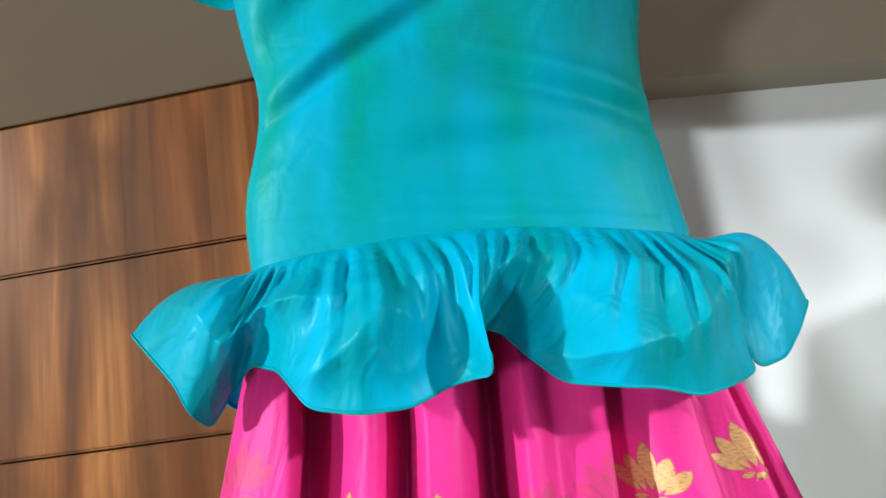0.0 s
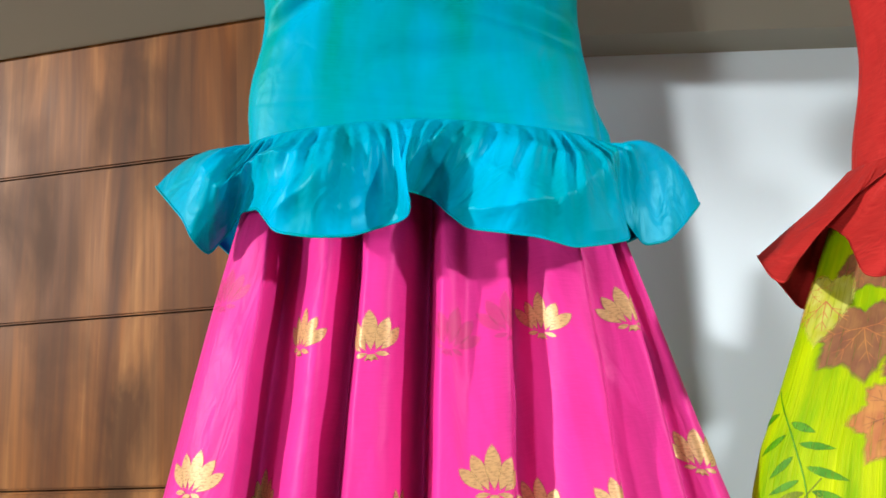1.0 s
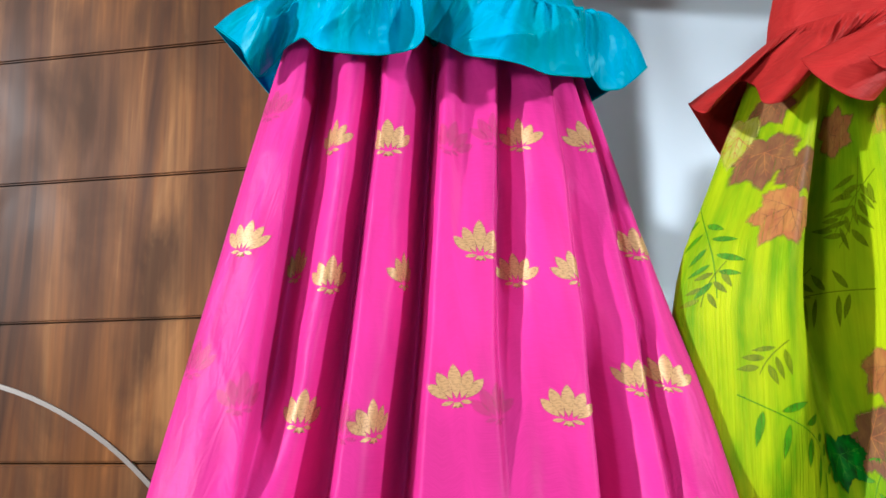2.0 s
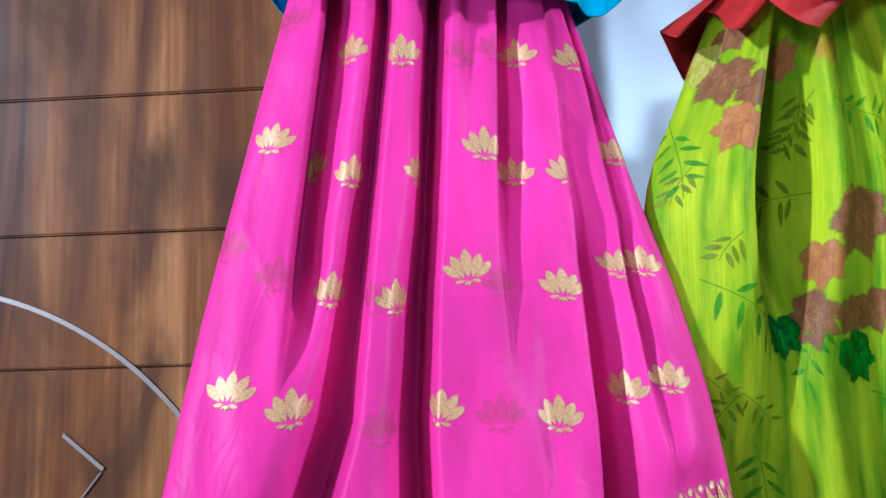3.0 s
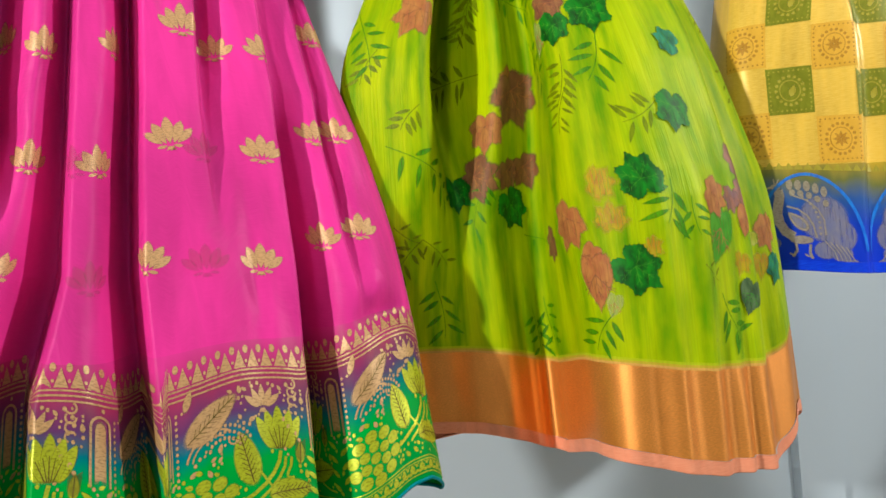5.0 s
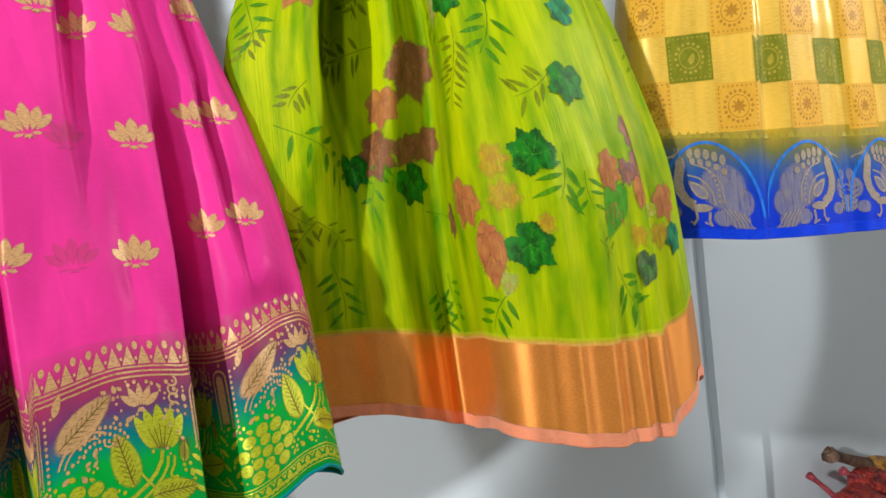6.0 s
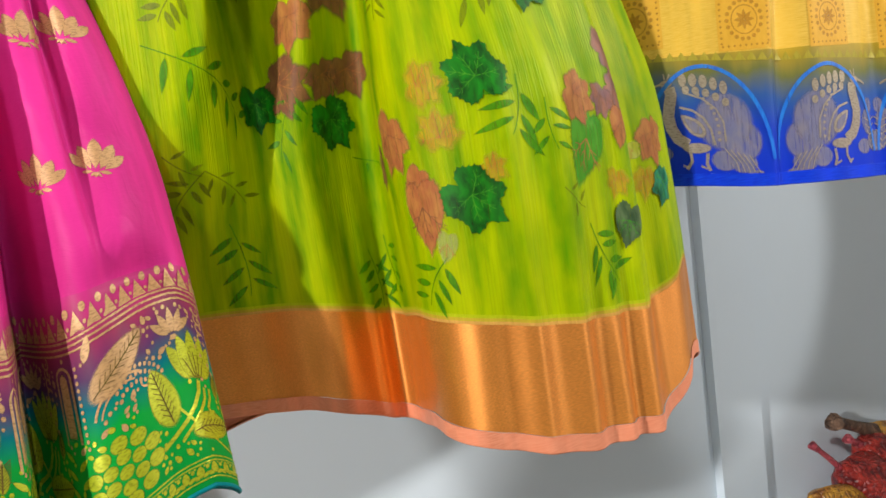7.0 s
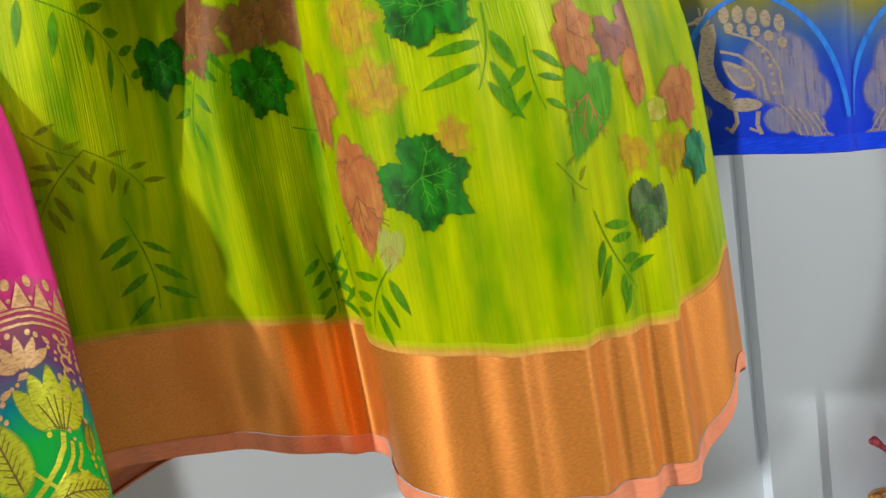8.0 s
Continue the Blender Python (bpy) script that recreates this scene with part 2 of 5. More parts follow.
MAT_MAPLE = printed("rust_leaf_print", (0.36, 0.11, 0.04), (0.46, 0.19, 0.05), cover=0.88, wear=0.35)
MAT_MAPLE_DARK = printed("brown_leaf_print", (0.17, 0.06, 0.03), (0.25, 0.11, 0.04), cover=0.9, wear=0.25)
MAT_ORANGE = printed("ochre_leaf_print", (0.50, 0.24, 0.02), (0.56, 0.42, 0.01), cover=0.6, wear=0.7, inner=0.6)
MAT_MAUVE = printed("mauve_leaf_print", (0.19, 0.10, 0.11), (0.34, 0.14, 0.09), cover=0.88, wear=0.3)
MAT_PALE = printed("pale_grey_print", (0.40, 0.42, 0.16), (0.46, 0.50, 0.16), cover=0.42, wear=0.6)
MAT_OLIVE = printed("olive_check", (0.15, 0.16, 0.006), (0.20, 0.21, 0.01))
MAT_OCHRE = printed("ochre_thread", (0.46, 0.22, 0.02), (0.52, 0.26, 0.03), cover=0.8)
MAT_STRAW = printed("straw_thread", (0.40, 0.34, 0.03), (0.46, 0.38, 0.05), cover=0.8)
MAT_POD_RED = pod_skin("red_pod_skin", (0.10, 0.006, 0.008), (0.40, 0.03, 0.02), 0.4)
MAT_POD_GOLD = pod_skin("golden_pod_skin", (0.22, 0.07, 0.012), (0.62, 0.32, 0.04), 0.35)
MAT_POD_STALK = pod_skin("pink_stalk", (0.30, 0.03, 0.05), (0.55, 0.10, 0.12), 0.6)
MAT_POD_BROWN = pod_skin("brown_stalk", (0.05, 0.025, 0.018), (0.18, 0.10, 0.06), 0.7)
MAT_EDGE = [silk("selvedge", c, c, 0.5, rib=0.0026, gloss=0.16) for c in ((0.42, 0.50, 0.01), (0.52, 0.40, 0.03), (0.66, 0.36, 0.08))]
MAT_RIB = printed("brown_thread", (0.10, 0.06, 0.015), (0.15, 0.11, 0.02), cover=0.9)
MAT_TAN = printed("tan_check", (0.60, 0.33, 0.03), (0.66, 0.37, 0.04))
MAT_WOOD = wood_panel()
MAT_WHITE = plaster("white_wall_paint", (0.73, 0.84, 0.93))
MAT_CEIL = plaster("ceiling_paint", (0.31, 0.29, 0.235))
MAT_GROOVE = material("dark_groove", (0.17, 0.08, 0.035), 0.6)[0]
MAT_INLAY = material("silver_inlay", (0.34, 0.30, 0.27), 0.4, 0.5)[0]
MAT_SHOP = plaster("shop_wall_paint", (0.40, 0.38, 0.35))
MAT_FLOOR = plaster("floor_tile", (0.5, 0.47, 0.42), 0.3)


# ---------------------------------------------------------------- mesh helpers
def link_mesh(name, verts, faces, mat, parent=None, label="", smooth=False):
    me = bpy.data.meshes.new(name)
    me.from_pydata(verts, [], faces)
    me.materials.append(mat)
    if smooth:
        me.shade_smooth()
    ob = new(name, me)
    if parent:
        ob.parent = parent
    if label:
        tagged(ob, label)
    return ob


def part(name, bm, mat, parent=None, label="", smooth=False):
    me = bpy.data.meshes.new(name)
    bm.to_mesh(me)
    bm.free()
    me.materials.append(mat)
    if smooth:
        me.shade_smooth()
    ob = new(name, me)
    if parent:
        ob.parent = parent
    if label:
        tagged(ob, label)
    return ob


def box(name, lo, hi, mat, parent=None, bevel=0.0, frame_of=None):
    bm = bmesh.new()
    bmesh.ops.create_cube(bm, size=1)
    for v in bm.verts:
        v.co = Vector([lo[i] + (hi[i] - lo[i]) * (v.co[i] + 0.5) for i in range(3)])
    if bevel:
        bmesh.ops.bevel(bm, geom=bm.edges[:], offset=bevel, segments=2, affect="EDGES")
    ob = part(name, bm, mat, parent)
    if frame_of is not None:
        ob.matrix_world = frame_of
    return ob


class Cloth:
    """A sheet of cloth from a function of s (round it) and v (down it), both 0 to 1, that gives u, w, z."""

    def __init__(self, fn, ns, nv, closed=True):
        s, v = np.meshgrid(np.linspace(0, 1, ns + 1), np.linspace(0, 1, nv + 1))
        u, w, z = fn(s, v)
        self.local = np.stack([u, w, z], -1)
        a, o, b = np.array(ALONG), np.array(OUT), np.array(BASE)
        self.p = b + u[..., None] * a + w[..., None] * o + z[..., None] * np.array((0, 0, 1.0))
        self.ns, self.nv, self.closed = ns, nv, closed
        ds = np.linalg.norm(np.diff(self.p, axis=1), axis=2)
        self.arc = np.concatenate([np.zeros((nv + 1, 1)), np.cumsum(ds, 1)], 1)
        dv = np.linalg.norm(np.diff(self.p, axis=0), axis=2)
        self.drop = np.concatenate([np.zeros((1, ns + 1)), np.cumsum(dv, 0)], 0)
        gs, gv = np.gradient(self.p, axis=1), np.gradient(self.p, axis=0)
        n = np.cross(gv, gs)
        self.n = n / np.maximum(np.linalg.norm(n, axis=2, keepdims=True), 1e-9)

    def mesh(self, name, mat, parent, label="", rows=None, lift=0.0, shade=True):
        r0, r1 = rows or (0, self.nv)
        nv, ns = r1 - r0, self.ns
        cols = ns if self.closed else ns + 1
        verts = (self.p[r0:r1 + 1, :cols] + lift * self.n[r0:r1 + 1, :cols]).reshape(-1, 3)
        i, j = np.meshgrid(np.arange(nv), np.arange(ns), indexing="ij")
        k = (j + 1) % cols
        quads = np.stack([i * cols + j, (i + 1) * cols + j, (i + 1) * cols + k, i * cols + k], -1).reshape(-1, 4)
        me = bpy.data.meshes.new(name)
        me.vertices.add(len(verts))
        me.vertices.foreach_set("co", verts.ravel())
        me.loops.add(quads.size)
        me.loops.foreach_set("vertex_index", quads.ravel())
        me.polygons.add(len(quads))
        me.polygons.foreach_set("loop_start", np.arange(0, quads.size, 4))
        me.polygons.foreach_set("loop_total", np.full(len(quads), 4))
        me.update(calc_edges=True)
        uv = me.uv_layers.new(name="cloth")
        ii, jj = np.stack([i, i + 1, i + 1, i], -1), np.stack([j, j, j + 1, j + 1], -1)
        flat = np.stack([jj * (self.arc[self.nv * 2 // 3, -1] / ns), self.drop[ii + r0, jj]], -1)
        uv.data.foreach_set("uv", flat.reshape(-1).astype(np.float32))
        top = me.uv_layers.new(name="hem")
        high = np.stack([self.arc[ii + r0, jj], (self.drop[-1:] - self.drop)[ii + r0, jj]], -1)
        top.data.foreach_set("uv", high.reshape(-1).astype(np.float32))
        me.materials.append(mat)
        if shade:
            me.shade_smooth()
        ob = new(name, me)
        ob.parent = parent
        if label:
            tagged(ob, label)
        return ob


    def find(self, u, z, w=None):
        """The column and row of the front that lie nearest to u along the wall, z up and, where folds overlap, w out."""
        loc = self.local
        far = (loc[..., 0] - u) ** 2 + (loc[..., 2] - z) ** 2 + np.where(self.front, 0, 9)
        if w is not None:
            far = far + (loc[..., 1] - w) ** 2
        r, c = np.unravel_index(np.argmin(far), far.shape)
        return c, r

    @property
    def front(self):
        return np.broadcast_to((np.arange(self.ns + 1) / self.ns < self.half)[None], self.p.shape[:2])

    half = 0.5

    def at(self, c, r, x, y, lift):
        """The place x metres along and y metres up the cloth from column c, row r, lifted off it."""
        arc = self.arc[r]
        j = np.interp(arc[c] + x, arc, np.arange(self.ns + 1))
        k = min(int(j), self.ns - 1)
        g = j - k
        col = self.drop[:, k] * (1 - g) + self.drop[:, k + 1] * g
        row = np.interp(np.clip(col[r] - y, 0, col[-1]), col, np.arange(self.nv + 1))
        i = min(int(row), self.nv - 1)
        f = row - i
        def blend(a):
            return (a[i, k] * (1 - g) + a[i, k + 1] * g) * (1 - f) + (a[i + 1, k] * (1 - g) + a[i + 1, k + 1] * g) * f
        return blend(self.p) + lift * blend(self.n)

    def stamp(self, name, shapes, c, r, mat, parent, turn=0.0, size=1.0, lift=0.0005, label="", flip=False, weld=False):
        """A motif of flat shapes (outlines in metres round a middle) laid on the cloth at column c, row r."""
        verts, faces, flat, rim = [], [], [], []
        ct, st = math.cos(turn), math.sin(turn)
        for outline in shapes:
            o = np.array(outline) * size
            if flip:
                o = o[::-1] * np.array((-1, 1))
            o = o @ np.array(((ct, st), (-st, ct)))
            mid = o.mean(0)
            rings = max(2, int(np.ceil(np.abs(o - mid).max() / 0.0035)))
            n, at0 = len(o), len(verts)
            pts = [mid] + [mid + (q - mid) * (k / rings) for k in range(1, rings + 1) for q in o]
            rim += [0.0] + [k / rings if n > 4 else 0.0 for k in range(1, rings + 1) for q in o]
            for q in pts:
                verts.append(self.at(c, r, q[0], q[1], lift))
                flat.append(q)
            for a in range(n):
                b = (a + 1) % n
                faces.append((at0, at0 + 1 + a, at0 + 1 + b))
                for k in range(rings - 1):
                    p0, p1 = at0 + 1 + k * n, at0 + 1 + (k + 1) * n
                    faces.append((p0 + a, p1 + a, p1 + b, p0 + b))
        me = bpy.data.meshes.new(name)
        me.from_pydata(verts, [], faces)
        uv = me.uv_layers.new(name="cloth")
        idx = np.zeros(len(me.loops), dtype=np.int32)
        me.loops.foreach_get("vertex_index", idx)
        uv.data.foreach_set("uv", np.array(flat)[idx].ravel().astype(np.float32))
        far = me.uv_layers.new(name="rim")
        far.data.foreach_set("uv", np.stack([np.array(rim)[idx]] * 2, -1).ravel().astype(np.float32))
        if weld:
            bm = bmesh.new()
            bm.from_mesh(me)
            bmesh.ops.remove_doubles(bm, verts=bm.verts[:], dist=0.00003)
            bm.to_mesh(me)
            bm.free()
        me.materials.append(mat)
        me.shade_smooth()
        ob = new(name, me)
        ob.parent = parent
        if label:
            tagged(ob, label)
        return ob


# ---------------------------------------------------------------- motif outlines, in metres
def petal(x, y, length, width, turn, point=1.0, n=14, belly=0.8):
    """A pointed leaf or petal that grows from x, y at an angle (0: up)."""
    out = []
    for k in range(n):
        a = 2 * math.pi * k / n
        t = 0.5 - 0.5 * math.cos(a)
        half = width / 2 * math.sin(math.pi * t ** belly) ** point * (1 if a < math.pi else -1)
        out.append((half, t * length))
    c, s = math.cos(turn), math.sin(turn)
    return [(x + p * c + q * s, y - p * s + q * c) for p, q in out]


def oval(x, y, rx, ry, n=12):
    return [(x + rx * math.cos(6.2832 * k / n), y + ry * math.sin(6.2832 * k / n)) for k in range(n)]


def strip(points, width, taper=0.0):
    """A run of short quads along a line of points, which share their corners."""
    side = []
    for k, (x, y) in enumerate(points):
        (x0, y0), (x1, y1) = points[max(0, k - 1)], points[min(len(points) - 1, k + 1)]
        d = math.hypot(x1 - x0, y1 - y0) or 1
        h = width / 2 * (1 - taper * k / len(points))
        nx, ny = -(y1 - y0) / d * h, (x1 - x0) / d * h
        side.append(((x + nx, y + ny), (x - nx, y - ny)))
    return [[p[0], p[1], q[1], q[0]] for p, q in zip(side, side[1:])]


def arc_line(x, y, r, a0, a1, n=10, squash=1.0):
    return [(x + r * math.cos(a0 + (a1 - a0) * k / n), y + squash * r * math.sin(a0 + (a1 - a0) * k / n)) for k in range(n + 1)]


IVY = ((0, 1.0), (10, 0.80), (24, 0.66), (42, 0.84), (52, 0.88), (64, 0.70), (80, 0.64), (104, 0.78), (126, 0.70), (150, 0.72), (168, 0.56), (180, 0.36))
HEART = ((0, 1.0), (14, 0.76), (30, 0.66), (52, 0.70), (76, 0.66), (100, 0.72), (128, 0.72), (150, 0.76), (168, 0.58), (180, 0.40))
ROUND = ((0, 1.0), (18, 0.74), (38, 0.58), (60, 0.52), (90, 0.52), (120, 0.58), (146, 0.70), (165, 0.60), (180, 0.46))
MAPLE = ((0, 1.0), (12, 0.80), (24, 0.66), (40, 0.84), (48, 0.92), (60, 0.74), (72, 0.64), (92, 0.80), (106, 0.68), (122, 0.56), (145, 0.56), (165, 0.42), (180, 0.30))


def lobed_leaf(radius, lobes, teeth=0.07, n=96, seed=1):
    """A lobed leaf with a toothed edge; lobes are (degrees from its tip, reach)."""
    rnd = random.Random(seed)
    lean, skew = rnd.uniform(-0.12, 0.12), rnd.uniform(0.9, 1.12)
    ang, far = zip(*lobes)
    out = []
    for k in range(n):
        d = (k / n * 360 + 180) % 360 - 180
        reach = np.interp(abs(d), ang, far) * (skew if d > 0 else 1.0)
        reach *= 1 + (teeth if k % 3 == 0 else -0.4 * teeth) * rnd.uniform(0.4, 1)
        a = math.pi / 2 - math.radians(d) + lean * math.sin(math.radians(d))
        out.append((radius * reach * math.cos(a), radius * reach * math.sin(a)))
    return out[::-1]


def leaf_veins(radius, angles, width):
    """The ribs of a lobed leaf, each bent a little and with two side ribs."""
    out = []
    for d in angles:
        a = math.pi / 2 - math.radians(d)
        run = [(radius * t * math.cos(a + 0.15 * t), radius * t * math.sin(a + 0.15 * t)) for t in (0.0, 0.25, 0.5, 0.75)]
        out += strip(run, width, 0.6)
        for k, s in ((1, 0.6), (1, -0.6), (2, 0.6), (2, -0.6)):
            x, y = run[k]
            out += strip([(x, y), (x + 0.22 * radius * math.cos(a + s), y + 0.22 * radius * math.sin(a + s))], width * 0.6)
    return out


def lotus(seed=0):
    """The woven lotus: seven pointed petals in a fan, and a small foot."""
    r = random.Random(seed)
    out = []
    for turn, length, width in ((-1.42, 0.0225, 0.0094), (1.42, 0.0225, 0.0094), (-0.72, 0.0262, 0.0112), (0.72, 0.0262, 0.0112), (0.0, 0.0300, 0.0122)):
        out.append(petal(0.0040 * turn, -0.0100 + 0.0002 * abs(turn), length * r.uniform(0.94, 1.06), width, turn * 0.62, 0.75, 18, 1.25))
    for side in (-1, 1):
        out.append(petal(side * 0.0020, -0.0108, 0.0105 * r.uniform(0.9, 1.1), 0.0040, side * 1.75, 0.8, 10, 1.1))
    out.append([(-0.0052, -0.0160), (-0.0022, -0.0150), (0.0, -0.0164), (0.0022, -0.0150), (0.0052, -0.0160), (0.0026, -0.0112), (-0.0026, -0.0112)])
    return out


def sprig(leaves=8, length=0.10, seed=0, leaf=0.026, bow=0.15):
    """A fern-like twig: the outlines of its bent stem, and those of its leaflets on both sides."""
    r = random.Random(seed)
    stem = [(bow * length * math.sin(2.2 * t), -length * t) for t in [k / 12 for k in range(13)]]
    twig, leaflets = strip(stem, 0.0011, 0.4), []
    for k in range(leaves):
        i = 2 + int(k * 10 / leaves)
        side = 1 if k % 2 else -1
        x, y = stem[i]
        leaflets.append(petal(x + side * 0.002, y - 0.001, leaf * r.uniform(0.8, 1.15), leaf * r.uniform(0.2, 0.28), side * r.uniform(1.9, 2.35), 0.9, 12))
    return twig, leaflets


def curve_at(z, *knots):
    """A smooth value at height z between (z, value) knots."""
    zs, vs = np.array(sorted(knots)).T
    return np.interp(z, zs, vs)


def soft(z, *knots):
    zs, vs = np.array(sorted(knots)).T
    out = 0
    for d in (-0.03, -0.015, 0, 0.015, 0.03):
        out = out + np.interp(z + d, zs, vs)
    return out / 5


def dent(u, at, left, right):
    """A fold's profile: 1 at its line, falling off over its two widths."""
    d = u - at
    return np.exp(-np.where(d < 0, (d / left) ** 2, (d / right) ** 2))


def waves(a, b, seed, scale=1.0):
    """A gentle irregular ripple of two variables."""
    r = np.random.RandomState(seed)
    out = 0
    for _ in range(7):
        fa, fb, ph, am = r.uniform(-1, 1), r.uniform(-1, 1), r.uniform(0, 6.28), r.uniform(0.4, 1)
        out = out + am * np.sin(scale * (fa * a + fb * b) + ph)
    return out / 4.0


def thing(name, label, category, group=""):
    ob = new(name)
    ob.empty_display_size = 0.05
    return tagged(ob, label, category, group)


# ---------------------------------------------------------------- the room
def room():
    def wall(name, lo, hi, mat, fr, label):
        ob = box(name, lo, hi, mat, frame_of=fr)
        return tagged(ob, label, "wall", kind="structure")
    flat = Matrix.Identity(4)
    # white wall: from behind the pink skirt to the pilaster and beyond
    wall("wall_white", (-0.1, 0.0, 0.0), (3.0, 0.12, ROOM_TOP), MAT_WHITE, WALL_FRAME, "white painted wall behind the hanging dresses")
    wall("pilaster", (1.325, -0.022, 0.0), (1.485, -0.0005, LEDGE - 0.002), MAT_WHITE, WALL_FRAME, "narrow white painted pilaster on the wall")
    wall("wall_side", (3.0, -6.6, 0.0), (3.1, 0.12, ROOM_TOP), MAT_SHOP, WALL_FRAME, "plain grey side wall of the shop")
    wall("wall_left", (-5.7, -6.0, 0.0), (-5.6, 0.645, ROOM_TOP), MAT_SHOP, flat, "plain grey wall of the shop")
    wall("wall_back", (-5.7, -6.1, 0.0), (5.2, -6.0, ROOM_TOP), MAT_SHOP, flat, "plain grey wall of the shop")
    wall("wall_wood_backing", (-5.7, 0.6595, 0.0), (-0.02, 0.8, ROOM_TOP), MAT_GROOVE, flat, "dark backing of the wooden panelling")
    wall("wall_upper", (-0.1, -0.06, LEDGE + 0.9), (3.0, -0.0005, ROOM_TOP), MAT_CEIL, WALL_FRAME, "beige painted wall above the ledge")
    tagged(box("floor", (-5.8, -6.2, -0.05), (5.2, 1.9, 0.0), MAT_FLOOR), "pale tiled shop floor", "floor", kind="structure")
    tagged(box("ceiling", (-5.8, -6.2, ROOM_TOP), (5.2, 1.9, ROOM_TOP + 0.05), MAT_SHOP), "plain shop ceiling", "ceiling", kind="structure")

    def soffit(x0, x1, depth, low, rise, fr):
        """A canopy over the wall: a small ledge, then an underside that rises into the room."""
        section = [(0.0, low), (depth, low), (depth + 0.5, low + rise), (depth + 0.5, low + 0.9), (0.0, low + 0.9)]
        verts = [(x, -d, z) for x in (x0, x1) for d, z in section]
        faces = [(0, 1, 2, 3, 4), (9, 8, 7, 6, 5)] + [(k, 5 + k, 5 + (k + 1) % 5, (k + 1) % 5) for k in range(5)]
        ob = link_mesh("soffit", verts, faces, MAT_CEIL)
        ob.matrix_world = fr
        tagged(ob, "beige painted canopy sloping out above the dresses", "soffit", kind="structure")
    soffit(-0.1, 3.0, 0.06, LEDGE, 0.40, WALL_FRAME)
    soffit(-5.6, -0.05, 0.004, 2.112, 0.22, Matrix.Translation((0, 0.645, 0)))


def wood_wall():
    wall = thing("wall_wood", "brown wood-look panelling with dark horizontal grooves", "wall panelling")
    tagged(wall, kind="structure")
    joints = [2.16, 1.956, 1.780, 1.594, 1.419, 1.243, 1.066, 0.89, 0.713, 0.536, 0.36, 0.18, 0.0]
    for top, low in zip(joints, joints[1:]):
        box("panel", (-5.6, 0.647, low + 0.0010), (-0.02, 0.659, top - 0.0010), MAT_WOOD, wall, bevel=0.0022)


def wood_inlay():
    """Pale metal strips let into the panelling: a wide arc and a diamond."""
    def band(name, points, width):
        verts, faces = [], []
        for k, (x, z) in enumerate(points):
            x0, z0 = points[max(0, k - 1)]
            x1, z1 = points[min(len(points) - 1, k + 1)]
            d = math.hypot(x1 - x0, z1 - z0)
            nx, nz = -(z1 - z0) / d * width / 2, (x1 - x0) / d * width / 2
            for y in (0.6445, 0.648):
                verts += [(x + nx, y, z + nz), (x - nx, y, z - nz)]
        for k in range(len(points) - 1):
            a, b = 4 * k, 4 * k + 4
            faces += [(a, b, b + 1, a + 1), (a + 2, a + 3, b + 3, b + 2), (a, a + 2, b + 2, b), (a + 1, b + 1, b + 3, a + 3)]
        ob = link_mesh(name, verts, faces, MAT_INLAY)
        return tagged(ob, "thin silvery inlay strip in the wood panelling", "inlay strip", kind="structure")
    cx, cz, r = -0.727, 1.036, 0.496
    band("trim", [(cx + r * math.cos(a), cz + r * math.sin(a)) for a in [2.9 - 2.9 * k / 60 for k in range(61)]], 0.006)
    band("trim", [(-0.502, 1.336), (-0.448, 1.292)], 0.005)
    band("trim", [(-0.451, 1.288), (-0.60, 1.10)], 0.0018)


